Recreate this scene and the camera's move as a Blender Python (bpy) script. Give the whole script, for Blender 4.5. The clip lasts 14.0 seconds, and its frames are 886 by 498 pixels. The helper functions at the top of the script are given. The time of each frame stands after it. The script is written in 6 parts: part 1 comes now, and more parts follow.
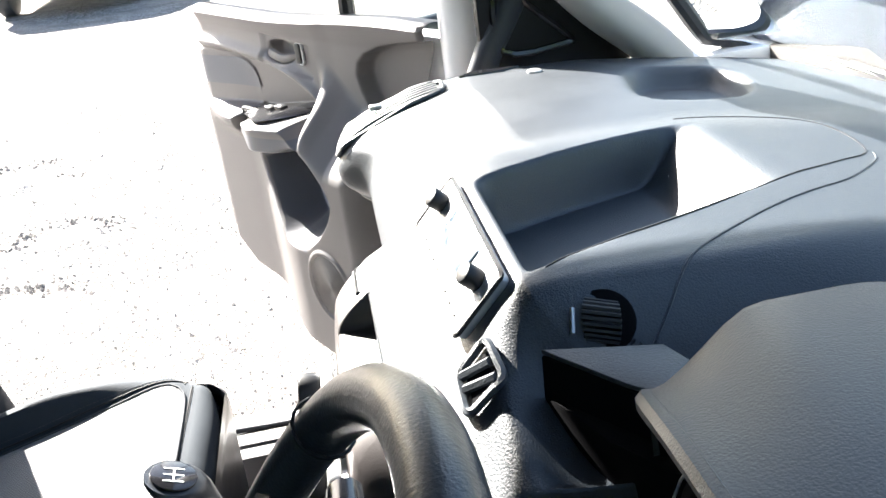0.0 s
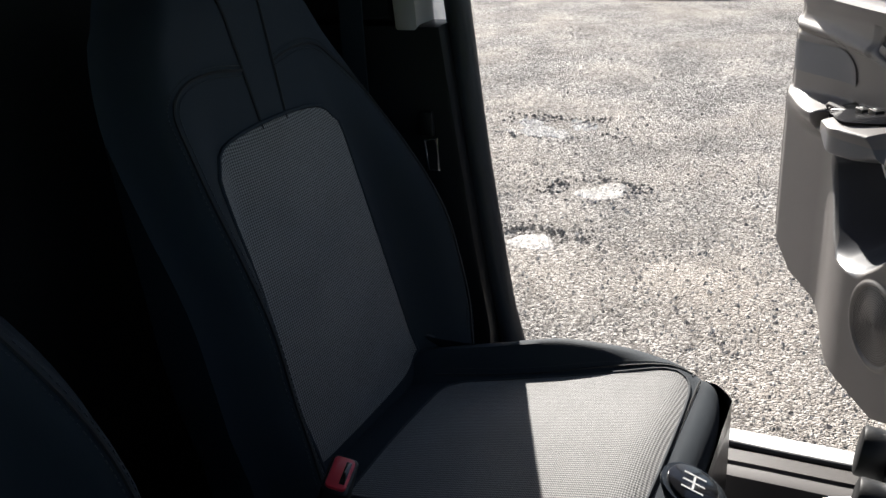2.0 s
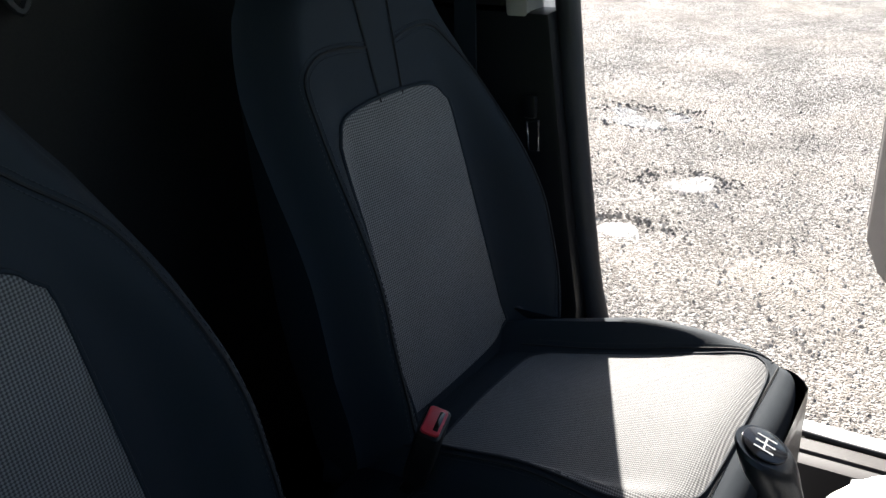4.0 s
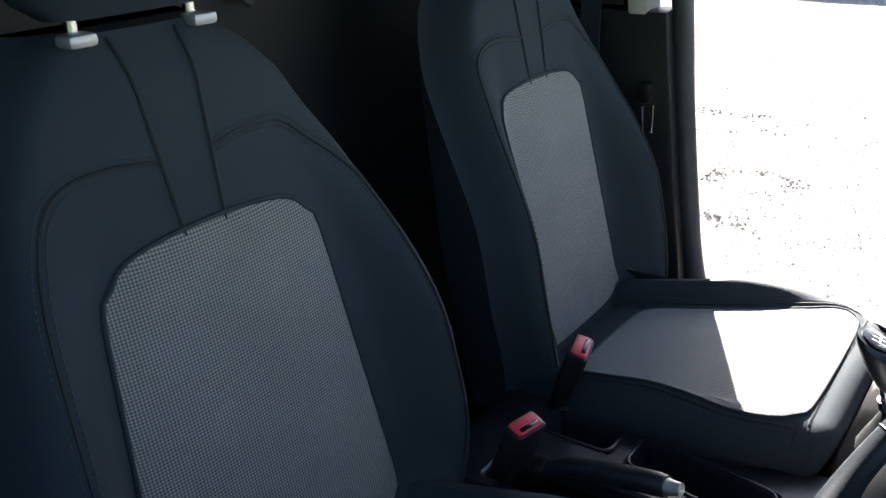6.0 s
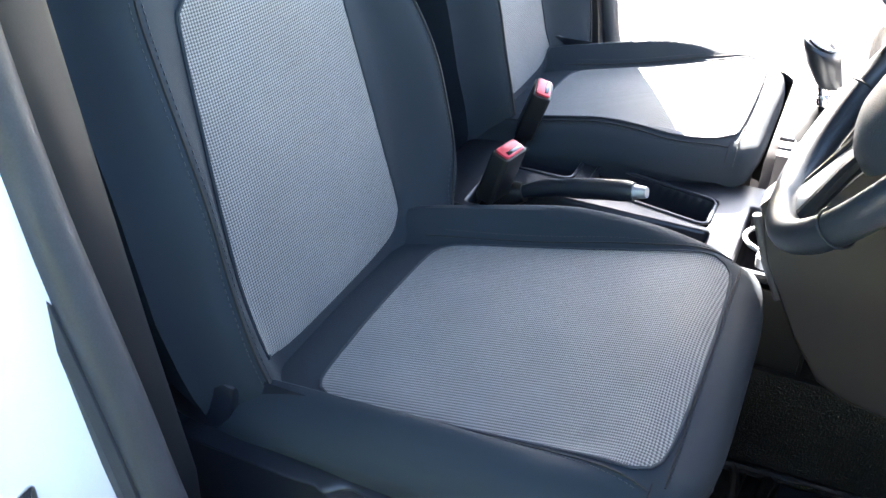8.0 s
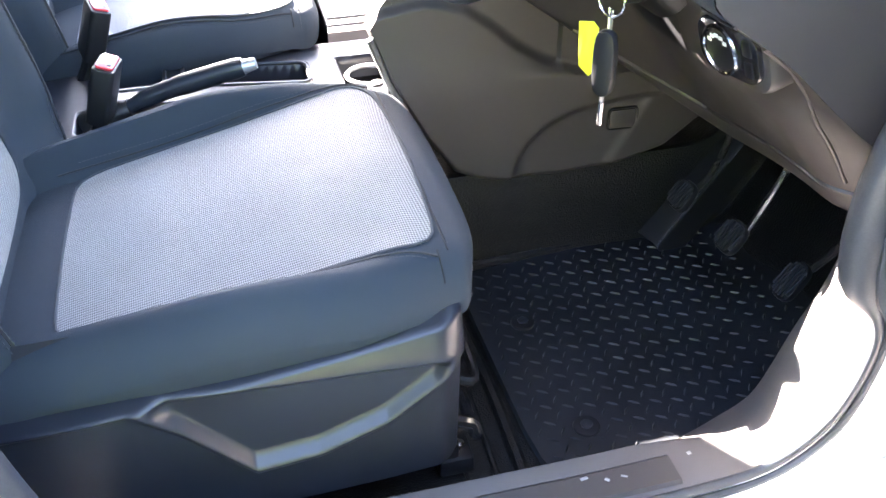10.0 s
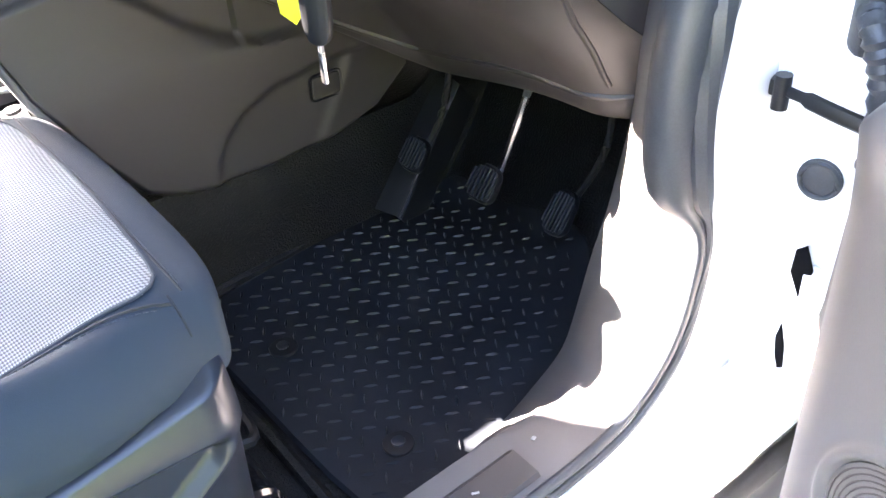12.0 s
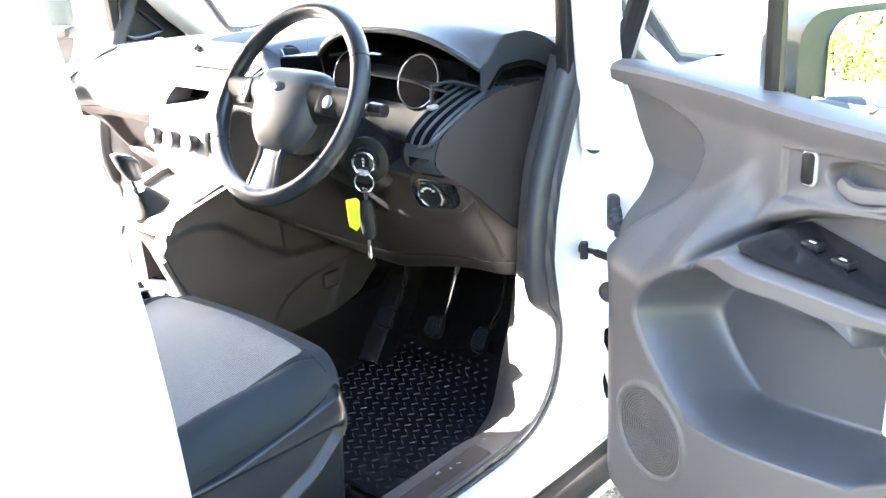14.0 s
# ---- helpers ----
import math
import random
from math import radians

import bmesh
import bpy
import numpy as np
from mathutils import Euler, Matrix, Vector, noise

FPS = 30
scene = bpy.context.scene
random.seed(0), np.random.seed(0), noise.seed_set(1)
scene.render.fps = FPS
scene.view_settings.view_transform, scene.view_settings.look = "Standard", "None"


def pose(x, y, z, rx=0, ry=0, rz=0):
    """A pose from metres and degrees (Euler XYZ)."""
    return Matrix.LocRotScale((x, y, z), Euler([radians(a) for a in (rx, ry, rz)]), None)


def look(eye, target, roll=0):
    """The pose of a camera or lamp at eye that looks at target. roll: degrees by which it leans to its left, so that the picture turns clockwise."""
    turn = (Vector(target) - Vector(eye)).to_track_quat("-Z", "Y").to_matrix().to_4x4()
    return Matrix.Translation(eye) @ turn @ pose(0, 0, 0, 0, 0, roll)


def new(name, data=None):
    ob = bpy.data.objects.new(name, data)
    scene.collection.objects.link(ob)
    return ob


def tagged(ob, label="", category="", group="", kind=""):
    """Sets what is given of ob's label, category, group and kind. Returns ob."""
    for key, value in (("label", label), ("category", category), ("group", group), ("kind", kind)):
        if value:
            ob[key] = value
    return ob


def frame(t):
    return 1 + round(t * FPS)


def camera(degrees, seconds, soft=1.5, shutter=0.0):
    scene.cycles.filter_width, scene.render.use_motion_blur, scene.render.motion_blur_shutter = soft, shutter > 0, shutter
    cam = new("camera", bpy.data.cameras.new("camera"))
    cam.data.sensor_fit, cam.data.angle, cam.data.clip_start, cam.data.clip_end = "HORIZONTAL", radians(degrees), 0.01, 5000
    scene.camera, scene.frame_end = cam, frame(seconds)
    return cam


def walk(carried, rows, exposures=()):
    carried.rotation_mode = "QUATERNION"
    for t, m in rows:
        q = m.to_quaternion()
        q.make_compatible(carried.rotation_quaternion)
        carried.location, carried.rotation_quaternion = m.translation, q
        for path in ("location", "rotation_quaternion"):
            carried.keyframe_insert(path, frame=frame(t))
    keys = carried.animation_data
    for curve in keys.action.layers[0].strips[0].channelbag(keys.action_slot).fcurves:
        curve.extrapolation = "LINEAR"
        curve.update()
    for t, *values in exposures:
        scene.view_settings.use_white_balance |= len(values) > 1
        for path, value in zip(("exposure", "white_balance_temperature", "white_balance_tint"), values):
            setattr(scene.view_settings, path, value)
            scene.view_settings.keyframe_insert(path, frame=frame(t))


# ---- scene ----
cam = camera(52.0, 14.0)
PATH = [
    (0, (0.697, 0.788, 1.592), (-1.11, 0.984, 0.757), -7.2),
    (0.5, (0.648, 0.79, 1.571), (-1.18, 0.745, 0.76), -6.1),
    (1, (0.612, 0.762, 1.565), (-1.198, 0.432, 0.78), -5.6),
    (1.5, (0.595, 0.717, 1.558), (-1.143, 0.095, 0.788), -4.6),
    (2, (0.614, 0.698, 1.556), (-1.032, -0.139, 0.788), -3.5),
    (2.5, (0.654, 0.705, 1.549), (-0.928, -0.256, 0.791), -2.1),
    (2.7, (0.645, 0.679, 1.557), (-0.931, -0.278, 0.781), -1.6),
    (5, (0.792, 0.743, 1.585), (-0.729, -0.283, 0.789), -2.1),
    (5.5, (0.865, 0.743, 1.596), (-0.643, -0.307, 0.807), -1.9),
    (6, (1.018, 0.718, 1.605), (-0.482, -0.349, 0.822), -1.5),
    (6.5, (1.048, 0.726, 1.595), (-0.448, -0.342, 0.806), -1.4),
    (7, (1.118, 0.718, 1.586), (-0.353, -0.323, 0.718), -1.4),
    (7.2, (1.155, 0.718, 1.583), (-0.291, -0.29, 0.639), -1.4),
    (9.3, (1.467, 0.355, 1.461), (-0.178, 0.352, 0.324), 1.9),
    (9.5, (1.477, 0.336, 1.467), (-0.164, 0.436, 0.328), 1.0),
    (10, (1.446, 0.361, 1.42), (-0.15, 0.76, 0.282), -0.6),
    (10.5, (1.375, 0.392, 1.375), (-0.141, 1.02, 0.231), -1.6),
    (11, (1.268, 0.432, 1.308), (-0.172, 1.205, 0.155), -2.9),
    (11.5, (1.215, 0.44, 1.278), (-0.162, 1.305, 0.114), -4.0),
    (12, (1.241, 0.386, 1.291), (-0.061, 1.36, 0.126), -3.9),
    (12.5, (1.308, 0.272, 1.33), (0.043, 1.296, 0.168), -3.9),
    (13, (1.413, 0.138, 1.39), (0.151, 1.201, 0.26), -3.8),
    (13.5, (1.608, -0.059, 1.469), (0.308, 1.101, 0.486), -3.5),
    (14, (1.776, -0.304, 1.549), (0.487, 1.054, 0.847), -3.5),
]
# exposure of the clip's camera on its way
EXPOSURES = [(0, 3.5, 6500, 10), (0.5, 2.6, 6500, 10), (1.0, 2.0, 6500, 10), (1.5, 1.5, 6500, 10), (2.5, 1.5, 6500, 10), (5.0, 2.5, 6500, 10), (5.5, 2.75, 6500, 10), (6.0, 3.5, 6500, 10), (6.5, 4.25, 6500, 10), (7.2, 5.0, 6500, 10), (9.5, 6.55, 6950, 18), (10.5, 6.85, 7000, 19), (12.5, 6.8, 7000, 20), (13.0, 6.6, 7000, 19), (13.5, 6.45, 7000, 17), (14, 6.2, 6950, 14)]
walk(cam, [(t, look(eye, target, roll)) for t, eye, target, roll in PATH], EXPOSURES)

# ---- world and sun ----
SUN_FROM = Vector((-0.88, -0.48, 0.0)).normalized()
SUN_UP = radians(28.5)
world = bpy.data.worlds.new("world")
scene.world = world
world.use_nodes = True
wn = world.node_tree.nodes
sky = wn.new("ShaderNodeTexSky")
sky.sky_type = "NISHITA"
sky.sun_disc = False
sky.sun_elevation = SUN_UP
sky.sun_rotation = math.atan2(SUN_FROM.x, SUN_FROM.y)
wn["Background"].inputs[1].default_value = 0.05
world.node_tree.links.new(sky.outputs[0], wn["Background"].inputs[0])
sun = new("sun", bpy.data.lights.new("sun", "SUN"))
sun.data.energy, sun.data.angle, sun.data.color = 5.0, radians(0.53), (1.0, 0.95, 0.88)
sun.matrix_world = look((0, 0, 5), Vector((0, 0, 5)) - (SUN_FROM * math.cos(SUN_UP) + Vector((0, 0, math.sin(SUN_UP)))))


# ---- materials ----
def material(name, base, rough=0.5, metal=0.0, var=0.15, scale=8.0, fine=300.0, bump=0.0, depth=0.0005, spec=0.5, coat=0.0):
    """A procedural surface: large stains and fine grain vary colour and gloss, a bump gives the relief."""
    m = bpy.data.materials.new(name)
    m.use_nodes = True
    n, l = m.node_tree.nodes, m.node_tree.links
    b = n["Principled BSDF"]
    tc = n.new("ShaderNodeTexCoord")
    big = n.new("ShaderNodeTexNoise")
    big.inputs["Scale"].default_value, big.inputs["Detail"].default_value = scale, 5
    small = n.new("ShaderNodeTexNoise")
    small.inputs["Scale"].default_value, small.inputs["Detail"].default_value = fine, 3
    l.new(tc.outputs["Object"], big.inputs["Vector"])
    l.new(tc.outputs["Object"], small.inputs["Vector"])
    mix = n.new("ShaderNodeMath")
    mix.operation = "ADD"
    l.new(big.outputs["Fac"], mix.inputs[0])
    l.new(small.outputs["Fac"], mix.inputs[1])
    ramp = n.new("ShaderNodeMapRange")
    ramp.inputs["From Min"].default_value, ramp.inputs["From Max"].default_value = 0.6, 1.4
    ramp.inputs["To Min"].default_value, ramp.inputs["To Max"].default_value = 1 - var, 1 + var
    l.new(mix.outputs[0], ramp.inputs["Value"])
    col = n.new("ShaderNodeVectorMath")
    col.operation = "SCALE"
    col.inputs[0].default_value = base
    l.new(ramp.outputs[0], col.inputs["Scale"])
    l.new(col.outputs[0], b.inputs["Base Color"])
    rr = n.new("ShaderNodeMapRange")
    rr.inputs["To Min"].default_value, rr.inputs["To Max"].default_value = max(rough - 0.08, 0.02), min(rough + 0.1, 1)
    l.new(big.outputs["Fac"], rr.inputs["Value"])
    l.new(rr.outputs[0], b.inputs["Roughness"])
    b.inputs["Metallic"].default_value = metal
    b.inputs["Specular IOR Level"].default_value = spec
    b.inputs["Coat Weight"].default_value = coat
    b.inputs["Coat Roughness"].default_value = 0.08
    if bump:
        bp = n.new("ShaderNodeBump")
        bp.inputs["Strength"].default_value, bp.inputs["Distance"].default_value = bump, depth
        l.new(small.outputs["Fac"], bp.inputs["Height"])
        l.new(bp.outputs[0], b.inputs["Normal"])
    return m


def weave(name, dark, light, pitch=0.0054):
    """Open honeycomb knit: light threads round dark holes in staggered rows."""
    m = bpy.data.materials.new(name)
    m.use_nodes = True
    n, l = m.node_tree.nodes, m.node_tree.links
    b = n["Principled BSDF"]
    tc = n.new("ShaderNodeTexCoord")
    sp = n.new("ShaderNodeSeparateXYZ")
    l.new(tc.outputs["Object"], sp.inputs[0])

    def calc(op, a, b):
        k = n.new("ShaderNodeMath")
        k.operation = op
        for i, v in enumerate((a, b)):
            if isinstance(v, (int, float)):
                k.inputs[i].default_value = v
            elif v is not None:
                l.new(v, k.inputs[i])
        return k.outputs[0]
    along = calc("MULTIPLY", calc("ADD", sp.outputs[1], sp.outputs[2]), math.pi / (pitch * 0.68))
    across = calc("MULTIPLY", sp.outputs[0], math.pi / pitch)
    lattice = calc("MULTIPLY", calc("SINE", calc("ADD", along, across), None), calc("SINE", calc("SUBTRACT", along, across), None))
    big = n.new("ShaderNodeTexNoise")
    big.inputs["Scale"].default_value = 9
    l.new(tc.outputs["Object"], big.inputs["Vector"])
    fac = n.new("ShaderNodeMapRange")
    fac.inputs["From Min"].default_value, fac.inputs["From Max"].default_value = -0.35, 0.45
    l.new(lattice, fac.inputs["Value"])
    mix = n.new("ShaderNodeMix")
    mix.data_type = "RGBA"
    mix.inputs[6].default_value, mix.inputs[7].default_value = (*dark, 1), (*light, 1)
    l.new(fac.outputs[0], mix.inputs[0])
    tint = n.new("ShaderNodeMapRange")
    tint.inputs["To Min"].default_value, tint.inputs["To Max"].default_value = 0.8, 1.2
    l.new(big.outputs["Fac"], tint.inputs["Value"])
    sc = n.new("ShaderNodeVectorMath")
    sc.operation = "SCALE"
    l.new(mix.outputs[2], sc.inputs[0])
    l.new(tint.outputs[0], sc.inputs["Scale"])
    l.new(sc.outputs[0], b.inputs["Base Color"])
    b.inputs["Roughness"].default_value = 0.75
    b.inputs["Sheen Weight"].default_value = 0.15
    bp = n.new("ShaderNodeBump")
    bp.inputs["Strength"].default_value, bp.inputs["Distance"].default_value = 0.6, 0.0012
    l.new(fac.outputs[0], bp.inputs["Height"])
    l.new(bp.outputs[0], b.inputs["Normal"])
    return m


def gravel_material():
    m = bpy.data.materials.new("gravel")
    m.use_nodes = True
    n, l = m.node_tree.nodes, m.node_tree.links
    b = n["Principled BSDF"]
    tc = n.new("ShaderNodeTexCoord")
    stones = n.new("ShaderNodeTexVoronoi")
    stones.inputs["Scale"].default_value = 95
    fine = n.new("ShaderNodeTexVoronoi")
    fine.inputs["Scale"].default_value = 140
    patch = n.new("ShaderNodeTexNoise")
    patch.inputs["Scale"].default_value, patch.inputs["Detail"].default_value = 0.9, 8
    for t in (stones, fine, patch):
        l.new(tc.outputs["Object"], t.inputs["Vector"])
    cr = n.new("ShaderNodeValToRGB")
    cr.color_ramp.elements[0].color, cr.color_ramp.elements[0].position = (0.045, 0.042, 0.040, 1), 0.0
    cr.color_ramp.elements[1].color, cr.color_ramp.elements[1].position = (0.64, 0.61, 0.58, 1), 1.0
    e = cr.color_ramp.elements.new(0.5)
    e.color = (0.26, 0.24, 0.225, 1)
    sep = n.new("ShaderNodeSeparateColor")
    l.new(stones.outputs["Color"], sep.inputs[0])
    l.new(sep.outputs[0], cr.inputs["Fac"])
    dust = n.new("ShaderNodeMix")
    dust.data_type = "RGBA"
    dust.inputs[7].default_value = (0.50, 0.44, 0.38, 1)
    pr = n.new("ShaderNodeMapRange")
    pr.inputs["From Min"].default_value, pr.inputs["From Max"].default_value = 0.42, 0.68
    pr.inputs["To Max"].default_value = 0.55
    l.new(patch.outputs["Fac"], pr.inputs["Value"])
    l.new(pr.outputs[0], dust.inputs[0])
    l.new(cr.outputs[0], dust.inputs[6])
    # darker worn bands across the yard
    bands = n.new("ShaderNodeTexNoise")
    bands.inputs["Scale"].default_value, bands.inputs["Detail"].default_value, bands.inputs["Roughness"].default_value = 1.7, 9, 0.7
    l.new(tc.outputs["Object"], bands.inputs["Vector"])
    br = n.new("ShaderNodeMapRange")
    br.inputs["From Min"].default_value, br.inputs["From Max"].default_value = 0.36, 0.62
    br.inputs["To Min"].default_value, br.inputs["To Max"].default_value = 0.62, 1.22
    l.new(bands.outputs["Fac"], br.inputs["Value"])
    tone = n.new("ShaderNodeVectorMath")
    tone.operation = "SCALE"
    l.new(dust.outputs[2], tone.inputs[0])
    l.new(br.outputs[0], tone.inputs["Scale"])
    l.new(tone.outputs[0], b.inputs["Base Color"])
    b.inputs["Roughness"].default_value = 0.95
    add = n.new("ShaderNodeMath")
    add.operation = "ADD"
    l.new(stones.outputs["Distance"], add.inputs[0])
    l.new(fine.outputs["Distance"], add.inputs[1])
    bp = n.new("ShaderNodeBump")
    bp.invert = True
    bp.inputs["Strength"].default_value, bp.inputs["Distance"].default_value = 1.0, 0.022
    l.new(add.outputs[0], bp.inputs["Height"])
    l.new(bp.outputs[0], b.inputs["Normal"])
    return m


def glass_material(name, tint=(0.9, 0.95, 0.92)):
    m = bpy.data.materials.new(name)
    m.use_nodes = True
    b = m.node_tree.nodes["Principled BSDF"]
    b.inputs["Base Color"].default_value = (*tint, 1)
    b.inputs["Transmission Weight"].default_value = 1.0
    b.inputs["Roughness"].default_value = 0.0
    b.inputs["IOR"].default_value = 1.1
    return m


DASH = material("dash plastic", (0.022, 0.029, 0.037), 0.44, var=0.2, fine=620, bump=0.7, depth=0.0008, spec=0.6)
LOWER = material("taupe plastic", (0.036, 0.0306, 0.0300), 0.5, var=0.12, fine=800, bump=0.3, depth=0.0005)
TRIM = material("grey door trim", (0.088, 0.081, 0.080), 0.5, var=0.08, fine=800, bump=0.25, depth=0.0004)
BLACK = material("black plastic", (0.008, 0.0085, 0.010), 0.42, var=0.2, fine=600, bump=0.2, spec=0.3)
# glossless black: for black plastic, and for shade coloured into hollows and gaps
DEEP = material("matt black plastic and shade", (0.004, 0.004, 0.005), 0.8, var=0.2, fine=600, spec=0.05)
GLOSS = material("gloss black", (0.012, 0.012, 0.014), 0.12, var=0.2)
SHELL = material("slate seat shell", (0.0115, 0.0138, 0.0200), 0.33, var=0.1, fine=900, bump=0.2, depth=0.0003)
CLOTH = material("charcoal cloth", (0.0175, 0.0255, 0.0350), 0.8, var=0.12, fine=1400, bump=0.5, depth=0.0006, spec=0.3)
KNIT = weave("grey honeycomb knit", (0.055, 0.055, 0.058), (0.24, 0.24, 0.238), 0.0044)
STITCH = material("grey stitching", (0.030, 0.036, 0.045), 0.8)
MIRRORCASE = material("dark green-grey mirror case", (0.022, 0.030, 0.030), 0.35)
THREAD = material("stitching", (0.008, 0.010, 0.013), 0.8)
WHITE = material("white body paint", (0.85, 0.855, 0.86), 0.22, var=0.02, scale=2, coat=0.6)
RUBBER = material("rubber seal", (0.030, 0.033, 0.039), 0.45, var=0.3, scale=14, fine=500, bump=0.3)
MATRUB = material("rubber floor mat", (0.0095, 0.0115, 0.0155), 0.48, var=0.6, scale=5, fine=900, bump=0.3, spec=0.3)


def dust_on(m, spots, tint):
    """Pale dust trodden into a surface: soft uneven ovals (x, y, half length, half width, turn) in the object's own metres."""
    n, l = m.node_tree.nodes, m.node_tree.links
    b = n["Principled BSDF"]
    tc = n.new("ShaderNodeTexCoord")
    old = b.inputs["Base Color"].links[0].from_socket
    grain = n.new("ShaderNodeTexNoise")
    grain.inputs["Scale"].default_value, grain.inputs["Detail"].default_value = 26, 7
    l.new(tc.outputs["Object"], grain.inputs["Vector"])
    for x, y, a, c, turn, much in spots:
        mp = n.new("ShaderNodeMapping")
        mp.vector_type = "TEXTURE"
        mp.inputs["Location"].default_value = (x, y, 0)
        mp.inputs["Rotation"].default_value = (0, 0, radians(turn))
        mp.inputs["Scale"].default_value = (a, c, 100)
        l.new(tc.outputs["Object"], mp.inputs["Vector"])
        ln = n.new("ShaderNodeVectorMath")
        ln.operation = "LENGTH"
        l.new(mp.outputs[0], ln.inputs[0])
        soft = n.new("ShaderNodeMapRange")
        soft.interpolation_type = "SMOOTHSTEP"
        soft.inputs["From Min"].default_value, soft.inputs["From Max"].default_value = 1.15, 0.35
        soft.inputs["To Max"].default_value = much
        l.new(ln.outputs["Value"], soft.inputs["Value"])
        uneven = n.new("ShaderNodeMath")
        uneven.operation = "MULTIPLY"
        l.new(soft.outputs[0], uneven.inputs[0])
        l.new(grain.outputs["Fac"], uneven.inputs[1])
        mix = n.new("ShaderNodeMix")
        mix.data_type = "RGBA"
        mix.inputs[7].default_value = (*tint, 1)
        l.new(uneven.outputs[0], mix.inputs[0])
        l.new(old, mix.inputs[6])
        old = mix.outputs[2]
    l.new(old, b.inputs["Base Color"])


dust_on(MATRUB, [(0.0, 0.05, 0.15, 0.035, 8, 0.75), (-0.10, 0.20, 0.14, 0.05, -12, 0.45), (-0.20, 0.02, 0.07, 0.10, 0, 0.3)], (0.11, 0.115, 0.13))
TREAD = material("worn raised tread", (0.0125, 0.0145, 0.0185), 0.46, var=0.5, scale=14, fine=900, bump=0.2)
CARPET = material("vinyl floor", (0.0042, 0.0045, 0.0052), 0.34, var=0.4, scale=6, fine=300, bump=1.0, depth=0.0025, spec=0.32)
METAL = material("bright metal", (0.62, 0.62, 0.63), 0.25, 1.0, var=0.1)
CHROME = material("chrome", (0.75, 0.75, 0.77), 0.1, 1.0, var=0.05)
SILVER = material("silver plastic", (0.42, 0.43, 0.44), 0.35, 0.6, var=0.05)
RED = material("red release button", (0.55, 0.035, 0.055), 0.35, var=0.08)
LEATHER = material("wheel rim leather", (0.014, 0.018, 0.024), 0.34, var=0.2, fine=500, bump=0.45, depth=0.0006)
YELLOW = material("yellow tag", (0.75, 0.80, 0.04), 0.4, var=0.05)
SCREEN = material("display", (0.05, 0.07, 0.09), 0.1, var=0.2)
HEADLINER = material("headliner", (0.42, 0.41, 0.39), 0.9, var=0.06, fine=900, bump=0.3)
# ceiling lining is out of view; darkened to cut light bounced into the cab
ROOFLINER = material("roof lining darkened against bounce", (0.10, 0.10, 0.10), 0.9, var=0.08, fine=900, bump=0.3)
LINER = material("grey board", (0.03, 0.029, 0.028), 0.8, var=0.25, scale=5)
POCKET = material("slate pocket lining", (0.052, 0.055, 0.066), 0.36, var=0.1, fine=900, bump=0.15)
MARK = material("pale marking", (0.75, 0.75, 0.75), 0.5)
GRAVEL = gravel_material()
LEAF = material("hedge leaf", (0.055, 0.090, 0.010), 0.5, var=0.5, scale=30)
GRASS = material("grass", (0.07, 0.105, 0.03), 0.9, var=0.5, scale=3, fine=60, bump=0.6, depth=0.03)
GLASS = glass_material("glass")
MIRROR = material("mirror glass", (0.9, 0.9, 0.9), 0.0, 1.0, var=0.0)
MIRROR.node_tree.nodes["Principled BSDF"].inputs["Roughness"].default_value = 0.01
for link in list(MIRROR.node_tree.links):
    if link.to_socket.name == "Roughness":
        MIRROR.node_tree.links.remove(link)
BLUE = material("dark blue paint", (0.03, 0.045, 0.09), 0.25, coat=0.6)


# ---- mesh tools ----
def thing(name, at=(0, 0, 0), label="", category="", group="", kind=""):
    ob = new(name)
    ob.empty_display_size = 0.05
    ob.location = at
    return tagged(ob, label, category, group, kind)


def part(name, bm, mat, parent=None, label="", smooth=True, sharp=38):
    """Links a bmesh, given in world metres, as one mesh object under a thing."""
    bmesh.ops.recalc_face_normals(bm, faces=bm.faces)
    me = bpy.data.meshes.new(name)
    bm.to_mesh(me)
    bm.free()
    me.materials.append(mat)
    if smooth:
        for p in me.polygons:
            p.use_smooth = True
        if sharp < 180:
            me.set_sharp_from_angle(angle=radians(sharp))
    ob = new(name, me)
    if parent:
        ob.parent = parent
        bpy.context.view_layer.update()
        ob.matrix_parent_inverse = parent.matrix_world.inverted()
    if label:
        ob["label"] = label
    return ob


def solo(name, bm, mat, label, category, group="", kind="", smooth=True):
    return tagged(part(name, bm, mat, None, "", smooth), label, category, group, kind)


def add_box(bm, c, s, bevel=0.004, m=None, seg=2):
    geo = bmesh.ops.create_cube(bm, size=1.0)
    vs = geo["verts"]
    bmesh.ops.scale(bm, vec=s, verts=vs)
    if bevel:
        es = list({e for v in vs for e in v.link_edges})
        r = bmesh.ops.bevel(bm, geom=es, offset=min(bevel, min(s) * 0.45), segments=seg, affect="EDGES", profile=0.5)
        vs = list({v for f in r["faces"] for v in f.verts} | {v for v in vs if v.is_valid})
    mm = Matrix.Translation(c) @ (m or Matrix())
    bmesh.ops.transform(bm, matrix=mm, verts=vs)
    return bm


def box(c, s, bevel=0.004, m=None, seg=2):
    return add_box(bmesh.new(), c, s, bevel, m, seg)


